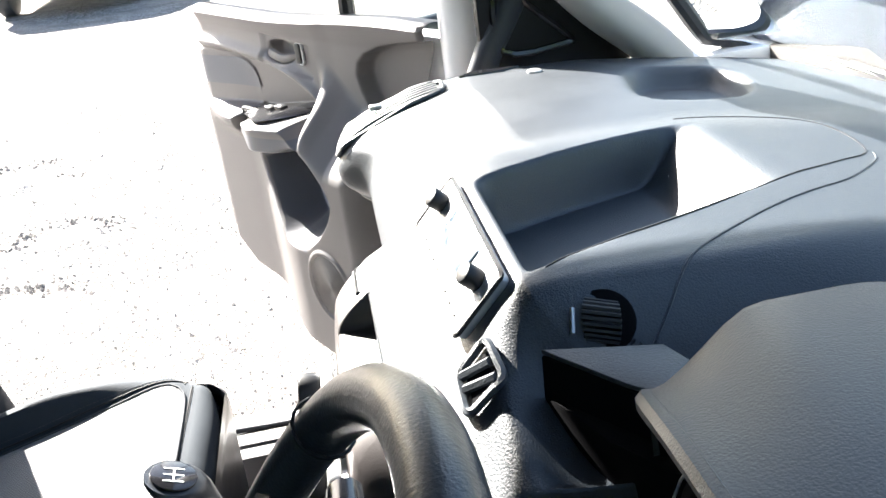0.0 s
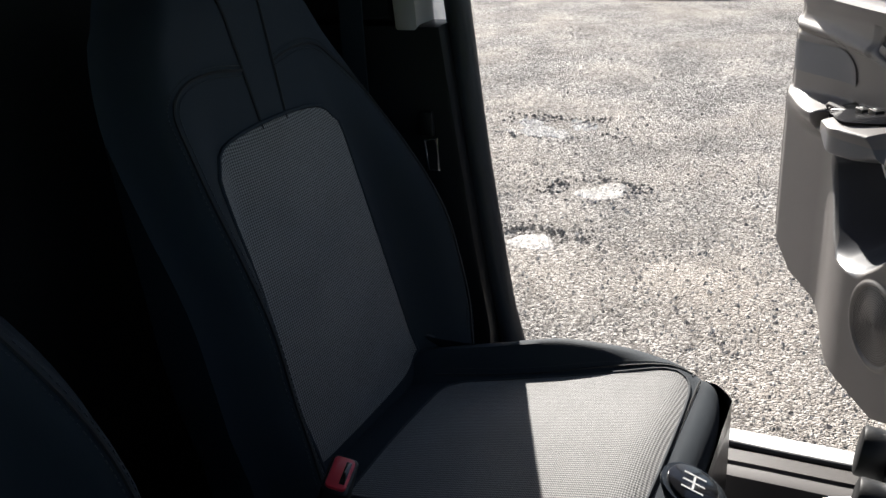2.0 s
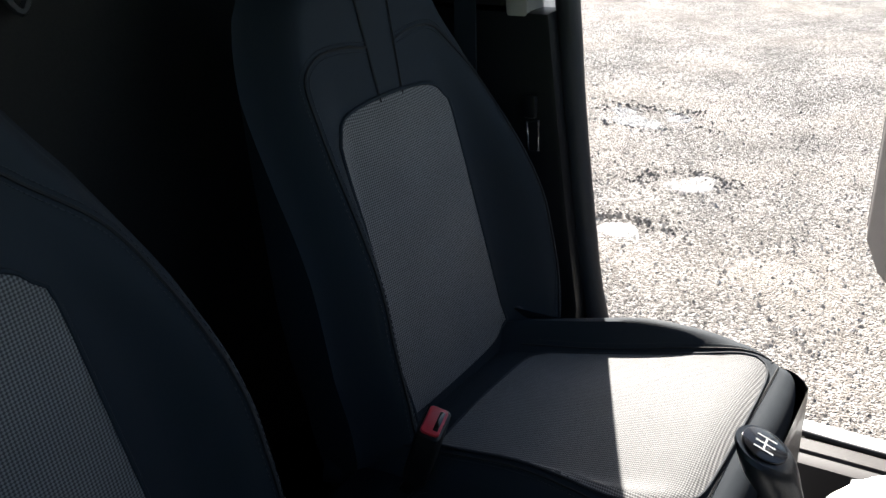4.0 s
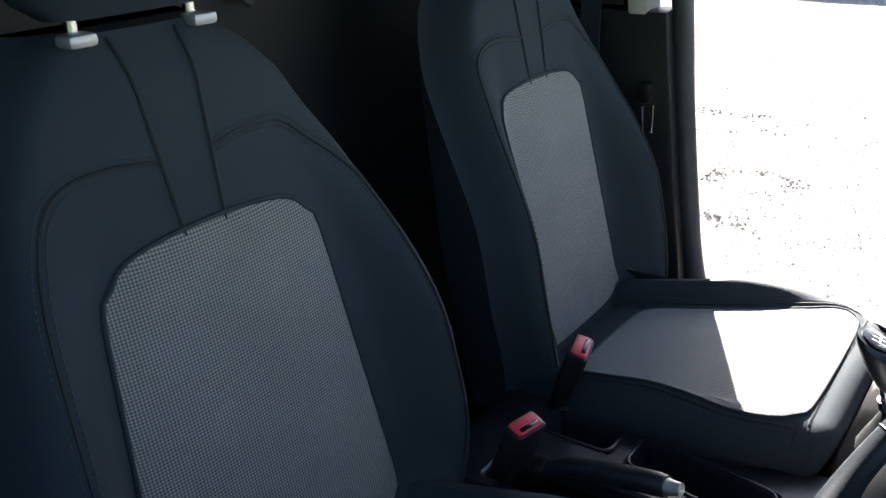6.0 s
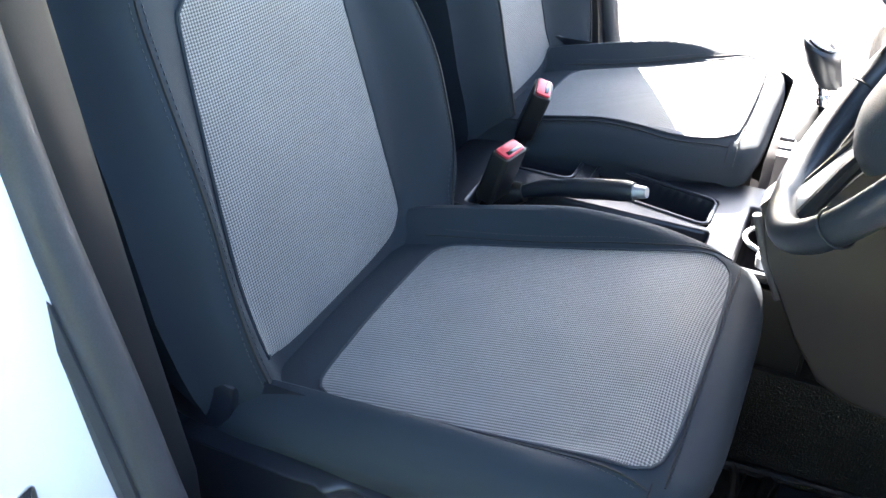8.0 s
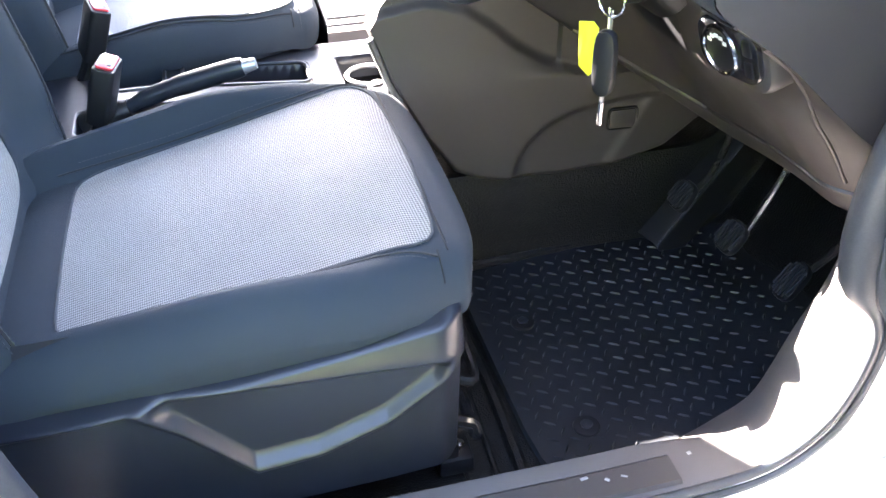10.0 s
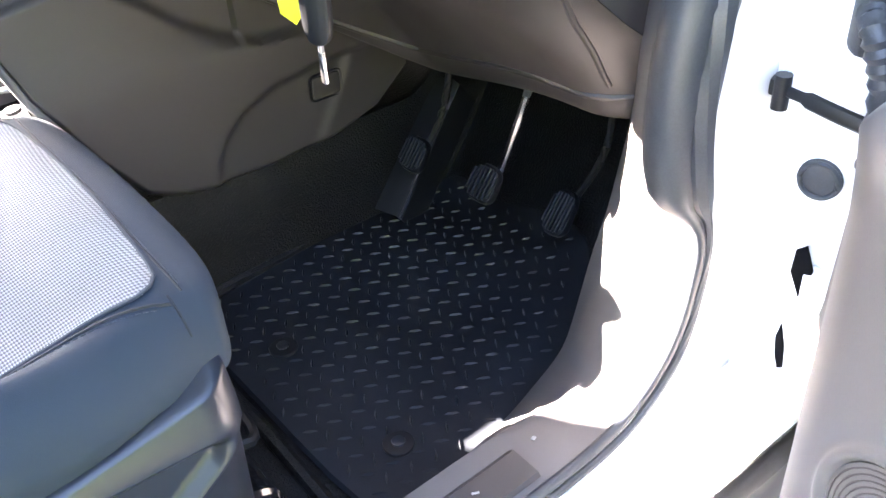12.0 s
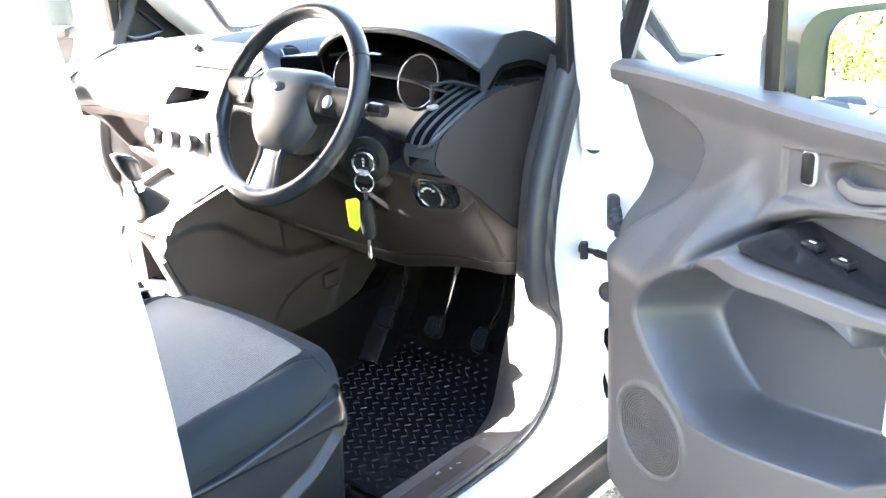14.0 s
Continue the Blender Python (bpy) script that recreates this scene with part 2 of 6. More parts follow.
def add_grid(bm, rows, close_u=False, close_v=False, caps=False):
    """Joins rows of points into a skin. rows: equal-length lists of points."""
    vs = [[bm.verts.new(p) for p in r] for r in rows]
    nr, nc = len(vs), len(vs[0])
    for i in range(nr if close_v else nr - 1):
        for j in range(nc if close_u else nc - 1):
            a, b = vs[i], vs[(i + 1) % nr]
            bm.faces.new((a[j], a[(j + 1) % nc], b[(j + 1) % nc], b[j]))
    if caps:
        bm.faces.new(vs[0][::-1])
        bm.faces.new(vs[-1])
    return bm


def skin(rows, **k):
    return add_grid(bmesh.new(), rows, **k)


def add_tube(bm, pts, r, n=8, closed=False, flat=1.0):
    """A round rod along points; r is one radius or a list."""
    pts = [Vector(p) for p in pts]
    rows, up = [], Vector((0.13, 0.21, 0.97)).normalized()
    for i, p in enumerate(pts):
        a = pts[i - 1] if i or closed else p
        b = pts[(i + 1) % len(pts)] if i < len(pts) - 1 or closed else p
        t = (b - a).normalized()
        side = t.cross(up)
        if side.length < 0.05:
            side = t.cross(Vector((1, 0, 0)))
        side.normalize()
        nor = side.cross(t)
        rad = r[i] if isinstance(r, (list, tuple)) else r
        rows.append([p + side * math.cos(2 * math.pi * k / n) * rad + nor * math.sin(2 * math.pi * k / n) * rad * flat for k in range(n)])
    add_grid(bm, rows, close_u=True, close_v=closed, caps=not closed)
    return bm


def tube(pts, r, n=8, closed=False, flat=1.0):
    return add_tube(bmesh.new(), pts, r, n, closed, flat)


def spline(pts, n=8, closed=False):
    """Catmull-Rom through points."""
    p = [Vector(q) for q in pts]
    out, k = [], len(p)
    for i in range(k if closed else k - 1):
        if closed:
            a, b, c, d = p[i - 1], p[i], p[(i + 1) % k], p[(i + 2) % k]
        else:
            a, b, c, d = p[max(i - 1, 0)], p[i], p[i + 1], p[min(i + 2, k - 1)]
        for j in range(n):
            t = j / n
            out.append(0.5 * (2 * b + (c - a) * t + (2 * a - 5 * b + 4 * c - d) * t * t + (3 * b - a - 3 * c + d) * t**3))
    if not closed:
        out.append(p[-1])
    return out


def prism(poly, depth, bevel=0.004, m=None):
    """A flat outline in xy, made depth thick in z, with rounded edges, then placed by m."""
    bm = bmesh.new()
    f = bm.faces.new([bm.verts.new((x, y, 0)) for x, y in poly])
    r = bmesh.ops.extrude_face_region(bm, geom=[f])
    bmesh.ops.translate(bm, vec=(0, 0, depth), verts=[v for v in r["geom"] if isinstance(v, bmesh.types.BMVert)])
    if bevel:
        es = [e for e in bm.edges if abs(e.verts[0].co.z - e.verts[1].co.z) < 1e-6]
        bmesh.ops.bevel(bm, geom=es, offset=bevel, segments=2, affect="EDGES", profile=0.5)
    if m is not None:
        bmesh.ops.transform(bm, matrix=m, verts=bm.verts)
    return bm


def disc(c, r, depth, axis, n=24, bevel=0.002):
    """A round plate, its axis along a vector, from c outwards."""
    poly = [(r * math.cos(2 * math.pi * k / n), r * math.sin(2 * math.pi * k / n)) for k in range(n)]
    return prism(poly, depth, bevel, Matrix.Translation(c) @ Vector(axis).to_track_quat("Z", "Y").to_matrix().to_4x4())


def rounded(w, h, r, n=5):
    """The outline of a w x h rectangle with rounded corners, round the origin."""
    out = []
    for cx, cy, a0 in ((w / 2 - r, h / 2 - r, 0), (-w / 2 + r, h / 2 - r, 90), (-w / 2 + r, -h / 2 + r, 180), (w / 2 - r, -h / 2 + r, 270)):
        for k in range(n + 1):
            a = radians(a0 + 90 * k / n)
            out.append((cx + r * math.cos(a), cy + r * math.sin(a)))
    return out


def frame_of(o, ex, ey):
    """A matrix with origin o, x along ex and y near ey."""
    ex = Vector(ex).normalized()
    ez = ex.cross(Vector(ey)).normalized()
    ey = ez.cross(ex)
    return Matrix.Translation(o) @ Matrix((ex, ey, ez)).transposed().to_4x4()


def lerp(pairs, t):
    """Straight lines through (t, value) pairs."""
    return float(np.interp(t, [a for a, _ in pairs], [b for _, b in pairs]))


def ease(a, b, t):
    t = min(max((t - a) / (b - a), 0.0), 1.0)
    return t * t * (3 - 2 * t)


# ---- ground ----
HOLES = ((-4.78, -1.20, 0.24, 0.34), (-3.65, -0.60, 0.17, 0.19), (-2.95, -0.68, 0.13, 0.20))


def ground_z(x, y):
    """The height of the yard: gentle waves and three worn hollows."""
    h = 0.03 * noise.noise((x * 0.5, y * 0.5, 0)) + 0.012 * noise.noise((x * 2.1, y * 2.1, 3)) if math.hypot(x, y) < 30 else 0
    for hx, hy, a, b in HOLES:
        r = math.hypot((x - hx) / a, (y - hy) / b)
        if r < 2:
            h += -0.018 * ease(1.1, 0.4, r) + 0.008 * math.exp(-((r - 1.15) / 0.2) ** 2) + 0.006 * noise.noise((x * 9, y * 9, 1)) * ease(2, 0.8, r)
    return h


def ground():
    bm = bmesh.new()
    n = 300
    def spread(k):
        t = 2 * k / n - 1
        return math.copysign(abs(t) ** 7, t) * 900 + t * 9
    rows = []
    for i in range(n + 1):
        row = []
        for j in range(n + 1):
            x, y = spread(i), spread(j)
            row.append((x, y, ground_z(x, y)))
        rows.append(row)
    add_grid(bm, rows)
    solo("ground", bm, GRAVEL, "pale dusty gravel yard with worn potholes", "ground", kind="structure")


ground()

# ---- van shell (setting) ----
SEAL_R = [(0.03, 1.77), (0.085, 1.40), (0.11, 1.15), (0.135, 0.95), (0.165, 0.76), (0.21, 0.65), (0.30, 0.598), (0.50, 0.578), (0.70, 0.576), (0.84, 0.581), (0.905, 0.594), (0.95, 0.622), (0.985, 0.668), (1.003, 0.735), (1.000, 0.790), (0.978, 0.845), (0.968, 0.93), (0.985, 1.04), (1.022, 1.138), (1.07, 1.244), (1.13, 1.376), (1.09, 1.55), (0.98, 1.78)]
# trim round the opening: outer edge (y, z) and inner edge (x, y, z), from the dashboard down and back along the sill
OPENING = [((1.10, 1.27), (0.70, 1.17, 1.27)), ((1.05, 1.18), (0.70, 1.13, 1.18)), ((1.00, 1.08), (0.695, 1.09, 1.08)), ((0.972, 0.98), (0.69, 1.075, 0.98)), ((0.965, 0.90), (0.685, 1.07, 0.90)),
           ((0.985, 0.82), (0.675, 1.07, 0.82)), ((1.00, 0.775), (0.665, 1.072, 0.775)), ((1.00, 0.735), (0.66, 1.06, 0.71)), ((0.98, 0.665), (0.66, 1.035, 0.65)), ((0.945, 0.615), (0.66, 1.0, 0.55)),
           ((0.90, 0.588), (0.66, 0.965, 0.505)), ((0.85, 0.578), (0.66, 0.93, 0.47)), ((0.733, 0.573), (0.665, 0.80, 0.444)), ((0.60, 0.572), (0.668, 0.60, 0.442)), ((0.45, 0.572), (0.67, 0.45, 0.442)),
           ((0.30, 0.588), (0.68, 0.30, 0.442)), ((0.23, 0.615), (0.69, 0.22, 0.445))]


def floor_z(x, y):
    """The cab floor: level, rising to the engine bulkhead, and a little earlier under the accelerator."""
    return 0.44 + 0.42 * ease(1.16, 1.52, y) + 0.05 * ease(1.05, 1.22, y) * ease(0.25, 0.5, abs(x))


def shell():
    def heightfield(x, y):
        z = floor_z(x, y)
        z += 0.19 * ease(0.158, 0.128, abs(x)) * ease(-0.3, 0.0, y)
        return z
    xs, ys = np.unique(np.concatenate([np.linspace(-0.79, 0.79, 60), np.linspace(0.12, 0.166, 10), np.linspace(-0.166, -0.12, 10)])), np.linspace(-0.5, 1.6, 80)
    solo("floor", skin([[(x, y, heightfield(x, y)) for x in xs] for y in ys]), CARPET, "black textured vinyl cab floor", "floor", kind="structure")
    for y, r in ((0.676, 0.011), (0.640, 0.005), (0.600, 0.005)):
        solo("trim_floor_fold", tube(spline([(0.150, y + 0.01, 0.450), (0.25, y, 0.444), (0.45, y + 0.004, 0.443), (0.66, y - 0.002, 0.444)], 8), r, 8), CARPET, "raised fold in the black vinyl floor", "floor fold", kind="structure")
    solo("trim_tunnel_fold", tube(spline([(0.166, 0.60, 0.452), (0.158, 0.75, 0.455), (0.150, 0.88, 0.456), (0.140, 0.98, 0.458), (0.132, 1.06, 0.46)], 6), 0.009, 8), CARPET, "rolled vinyl edge along the tunnel", "floor fold", kind="structure")
    for s, side in ((1, "right"), (-1, "left")):
        # B-pillar and the panel behind it
        rows = []
        for z in (0.32, 0.50, 0.62, 0.75, 0.87, 1.0, 1.1, 1.2, 1.37, 1.5, 1.9):
            f = lerp([(0.32, 0.085), (0.87, 0.082), (0.95, 0.082), (1.16, 0.075), (1.35, 0.054), (1.49, 0.033), (1.9, -0.03)], z) - (0.13 if s < 0 else 0)
            g = lerp([(0.32, 0.12), (0.68, 0.10), (0.843, 0.065), (0.956, 0.037), (1.06, 0.018), (1.3, -0.01), (1.9, -0.08)], z) - 0.02
            if s > 0:
                g = lerp([(0.32, 0.10), (0.68, 0.12), (0.843, 0.096), (0.956, 0.074), (1.06, 0.054), (1.3, 0.020), (1.9, -0.06)], z)
            rows.append([(s * x, y, z) for x, y in ((0.83, -0.30), (0.826, g - 0.02), (0.836, g), (0.88, g * 0.75 + f * 0.25 - 0.008), (0.95, g * 0.4 + f * 0.6 - 0.012), (1.01, g * 0.1 + f * 0.9 - 0.004), (1.035, f), (1.046, f - 0.008), (1.05, f - 0.04))] + [(s * 1.05, -2.6, z), (s * 0.83, -2.6, z)])
        solo("wall_" + side, skin(rows, close_u=True, caps=True), WHITE, "white painted van side and door pillar", "wall", kind="structure")
        # inner pillar trim
        back = -0.06 if s < 0 else -0.068
        yz = [(-0.50, 0.45), (0.14, 0.45), (0.152, 0.76), (0.125, 0.95), (0.100, 1.15), (0.080, 1.32), (-0.50, 1.32)]
        m2 = Matrix(((0, 0, s, s * 0.755), (1, 0, 0, back), (0, 1, 0, 0), (0, 0, 0, 1)))
        solo("trim_pillar_" + side, prism(yz, 0.075, 0.012, m2), BLACK, "black plastic lower door pillar trim", "trim", kind="structure")
        # unlit rest of the pale upper trim, its shade coloured black
        yz = [(-0.50, 1.325), (-0.012, 1.325), (-0.045, 1.86), (-0.50, 1.86)]
        solo("trim_pillar_shade_" + side, prism(yz, 0.072, 0.012, m2), BLACK, "upper door pillar trim, its shade put in black", "trim", kind="structure")
        yz = [(-0.006, 1.305), (0.040, 1.305), (0.034, 1.45), (0.008, 1.84), (-0.038, 1.84)]
        solo("trim_pillar_top_" + side, prism(yz, 0.074, 0.010, m2), HEADLINER, "pale grey upper door pillar trim", "trim", kind="structure")
        # sill: painted step, tread trim, dark rocker cover
        solo("sill_" + side, box((s * 0.865, 0.62, 0.475), (0.10, 1.06, 0.17), 0.02), WHITE, "white painted door sill step", "sill", kind="structure")
        outer = spline([(0.802 + 0.022 * ease(0.24, 0.34, y) * ease(0.845, 0.795, z), y, z) for (y, z), _ in OPENING], 5)
        inner = spline([p for _, p in OPENING], 5)
        rows, band = [], []
        for k, (o, i) in enumerate(zip(outer, inner)):
            lie = ease(9.0, 11.8, k / 5) * ease(16.6, 15.6, k / 5)
            row = []
            for f in (0.0, 0.02, 0.06, 0.12, 0.2, 0.3, 0.4, 0.47, 0.53, 0.6, 0.72, 0.86, 1.0):
                up = o.lerp(i, f) + Vector((-0.004, -0.016, 0.006)) * math.sin(math.pi * f) + Vector((0, 0.006, 0)) * ease(0.06, 0.0, f)
                if f < 0.47:
                    flat = Vector((o.x + (0.738 - o.x) * f / 0.47, o.y, o.z + 0.004 * ease(0.0, 0.12, f) - 0.003 * ease(0.40, 0.47, f)))
                else:
                    flat = Vector((0.738, o.y, o.z + 0.001)).lerp(Vector((i.x, o.y, i.z)), ((f - 0.47) / 0.53) ** 1.15)
                p = up.lerp(flat, lie)
                row.append((s * p.x, p.y + back * ease(0.40, 0.22, p.y), p.z if s > 0 else min(p.z, 1.195)))
            rows.append(row)
            if lie > 0.93:
                band.append([(s * x, o.y, o.z + h) for x, h in ((0.812, 0.0035), (0.808, 0.0075), (0.772, 0.0085), (0.766, 0.004))])
        solo("trim_scuff_strip_" + side, skin(band), LOWER, "dark scuffed strip along the door sill trim", "trim", kind="structure")
        solo("trim_sill_" + side, skin(rows), TRIM, "grey plastic trim round the door opening with scuffs", "trim", kind="structure")
        solo("trim_rocker_" + side, box((s * 0.928, 0.55, 0.495), (0.034, 1.16, 0.075), 0.012), BLACK, "black plastic rocker cover below the sill", "trim", kind="structure")
        # front jamb, fender
        xy = [(0.79, 1.10), (0.82, 1.115), (0.87, 1.125), (0.925, 1.14), (0.93, 1.9), (0.74, 1.9), (0.74, 1.12)]
        bm = prism([(s * x, y) for x, y in xy], 0.80, 0.012, Matrix.Translation((0, 0, 0.40)))
        solo("wall_jamb_" + side, bm, WHITE, "white painted front door jamb", "wall", kind="structure")
        # painted return between seal and jamb
        rows = []
        for z in np.linspace(0.45, 1.20, 26):
            yy = lerp([(0.45, 0.70), (0.572, 0.80), (0.59, 0.90), (0.62, 0.95), (0.668, 0.985), (0.735, 1.005), (0.80, 1.0), (0.845, 0.98), (0.93, 0.972), (1.04, 0.99), (1.138, 1.026), (1.2, 1.05)], z) + 0.006
            rows.append([(s * 0.824, yy, z), (s * 0.829, (yy + 1.08) / 2, z), (s * 0.818, 1.10, z), (s * 0.812, 1.116, z)])
        solo("wall_return_" + side, skin(rows), WHITE, "white painted return inside the door jamb", "wall", kind="structure")
        # windscreen pillar
        fore = 0.085 if s > 0 else 0.0
        wide = 0.0 if s > 0 else 0.055
        a, b = Vector((s * (0.862 + wide), 1.03 + fore + wide * 0.55, 1.12)), Vector((s * (0.82 + wide), 0.975 + fore * 0.5 + wide * 0.55, 1.88))
        solo("wall_post_" + side, tube([a, a.lerp(b, 0.5) + Vector((s * 0.01, 0.02, 0.0)), b], [0.046 + wide * 0.15, 0.044 + wide * 0.15, 0.044], 12), WHITE, "white windscreen pillar", "wall", kind="structure")
        yz = [(1.055, 1.20), (1.33, 1.19), (1.25, 1.27), (1.19, 1.345), (1.10, 1.46), (1.05, 1.45)]
        mq = Matrix(((0, 0, s, s * 0.795), (1, 0, 0, 0), (0, 1, 0, 0), (0, 0, 0, 1)))
        solo("trim_quarter_" + side, prism(yz, 0.03, 0.006, mq), BLACK, "black triangular panel between the front pillars", "trim", kind="structure")
        yz = [(1.09, 1.245), (1.20, 1.243), (1.205, 1.255), (1.14, 1.315), (1.09, 1.365)]
        pts = [(s * 0.792, y, z) for y, z in yz]
        solo("trim_quarter_line_" + side, tube(spline(pts, 4, closed=True), 0.006, 6, closed=True), GLOSS, "raised line on the black triangular panel", "trim", kind="structure")
        pts = spline([(s * 0.775, 1.40, 1.165), (s * 0.772, 1.335, 1.23), (s * 0.768, 1.225, 1.325), (s * 0.755, 1.10, 1.48), (s * 0.735, 0.98, 1.72), (s * 0.72, 0.93, 1.88)], 5)
        solo("trim_post_" + side, tube(pts, 0.046, 12, flat=0.8), HEADLINER, "pale grey windscreen pillar trim", "trim", kind="structure")
        # rail above the door
        solo("wall_rail_" + side, box((s * 0.80, 0.22, 1.915), (0.13, 1.55, 0.07), 0.03), WHITE, "white roof rail above the door", "wall", kind="structure")
        # rubber seal round the opening
        thin = lambda y, z: ease(0.24, 0.34, y) * ease(0.845, 0.795, z)
        out = lambda y: 0.035 * ease(0.42, 0.26, y) if s > 0 else 0.0
        rear = lambda z: back if s < 0 else -0.04 - 0.10 * min(max(z - 0.84, 0.0), 0.4)
        pts = spline([(s * (0.807 + max(0.019 * thin(y, z), out(y))), y + rear(z) * ease(0.40, 0.22, y), z) for y, z in SEAL_R], 5)
        solo("trim_seal_" + side, tube(pts, [(0.023 if p[1] < 0.5 else 0.025) - 0.019 * thin(p[1], p[2]) for p in pts], 12), RUBBER, "black rubber door seal round the opening", "seal", kind="structure")
        pts = spline([(s * (0.829 + out(y)), y + rear(z) * 1.1 * ease(0.40, 0.22, y) + (0.010 if y > 0.5 else -0.010), z - (0.014 if z < 0.7 else 0)) for y, z in SEAL_R], 5)
        solo("trim_lip_" + side, tube(pts, [0.013 - 0.008 * thin(p[1], p[2]) for p in pts], 8), RUBBER, "thin black outer sealing lip", "seal", kind="structure")
    solo("roof", box((0, -0.84, 1.975), (1.80, 3.6, 0.06), 0.02), WHITE, "white van roof panel", "roof", kind="structure")
    rows = [[(x, y, 1.90 - 0.05 * (abs(x) / 0.74) ** 4) for x in np.linspace(-0.74, 0.74, 17)] for y in np.linspace(-0.5, 0.93, 10)]
    solo("ceiling", skin(rows), ROOFLINER, "unseen fabric headliner, darkened to cut bounced light", "ceiling", kind="structure")
    solo("wall_back", box((0, -0.47, 1.16), (1.52, 0.03, 1.48), 0.01), LINER, "dark grey bulkhead board behind the seats", "wall", kind="structure")
    solo("wall_rear", box((0, -2.62, 1.15), (2.08, 0.04, 1.60), 0.02), WHITE, "white closed rear doors of the van", "wall", kind="structure")
    solo("floor_cargo", box((0, -1.55, 0.40), (2.0, 2.14, 0.06), 0.01), LINER, "dark cargo floor behind the bulkhead", "floor", kind="structure")
    rng = random.Random(12)
    for k in range(4):
        y, x = rng.uniform(0.60, 0.86), rng.uniform(0.772, 0.794)
        solo("trim_scuff", box((x, y, 0.5822 if y < 0.75 else 0.583), (rng.uniform(0.002, 0.005), rng.uniform(0.005, 0.012), 0.0010), 0.0004, pose(0, 0, 0, 0, 0, rng.uniform(-40, 40))), SILVER, "pale scuff on the sill trim", "scuff", kind="structure")
    # windscreen, scuttle, bonnet
    rows = [[(x * (0.77 - 0.07 * t), 1.575 - 0.635 * t - 0.12 * x**8 * ease(0, 0.05, t) * (1 - t), (1.214 - 0.03 * x * x) * (1 - t) + 1.90 * t) for x in np.linspace(-1, 1, 31)] for t in np.linspace(0, 1, 41)]
    w = solo("window_1", skin(rows), GLASS, "clear raked windscreen", "windscreen", kind="structure")
    w.visible_shadow = False
    edge = [Vector(r[0]) for r in rows[36:0:-1]] + [Vector(p) for p in rows[0]] + [Vector(r[-1]) for r in rows[1:37]]
    solo("trim_windscreen", tube([p + Vector((0, 0.004, 0.002)) for p in edge], 0.013, 8), RUBBER, "black windscreen edge strip", "trim", kind="structure")
    rows = [[(x * 0.82, y - 0.06 * x * x, 1.165 - 0.03 * x * x + 0.02 * (y - 1.6)) for x in np.linspace(-1, 1, 15)] for y in np.linspace(1.60, 1.86, 6)]
    solo("trim_scuttle", skin(rows), TRIM, "grey plastic scuttle panel below the windscreen", "trim", kind="structure")
    solo("trim_wiper", tube(spline([(0.15, 1.66, 1.19), (-0.2, 1.60, 1.20), (-0.55, 1.57, 1.20)], 6), 0.008, 6), BLACK, "black wiper blade at rest", "wiper", kind="structure")
    rows = []
    for y in np.linspace(1.80, 2.35, 14):
        t = (y - 1.8) / 0.55
        rows.append([(x * 0.80, y, 1.16 - 0.10 * t - 0.25 * t**4 - 0.12 * abs(x) ** 3) for x in np.linspace(-1, 1, 21)])
    solo("wall_bonnet", skin(rows), WHITE, "white sloping bonnet in front of the windscreen", "bonnet", kind="structure")
    solo("wall_front", box((0, 2.1, 0.65), (1.7, 0.6, 0.7), 0.1), WHITE, "white van front end", "wall", kind="structure")
    solo("wall_bulkhead", box((0, 1.56, 0.8), (1.6, 0.04, 0.8), 0.0), LINER, "dark engine bulkhead", "wall", kind="structure")


shell()


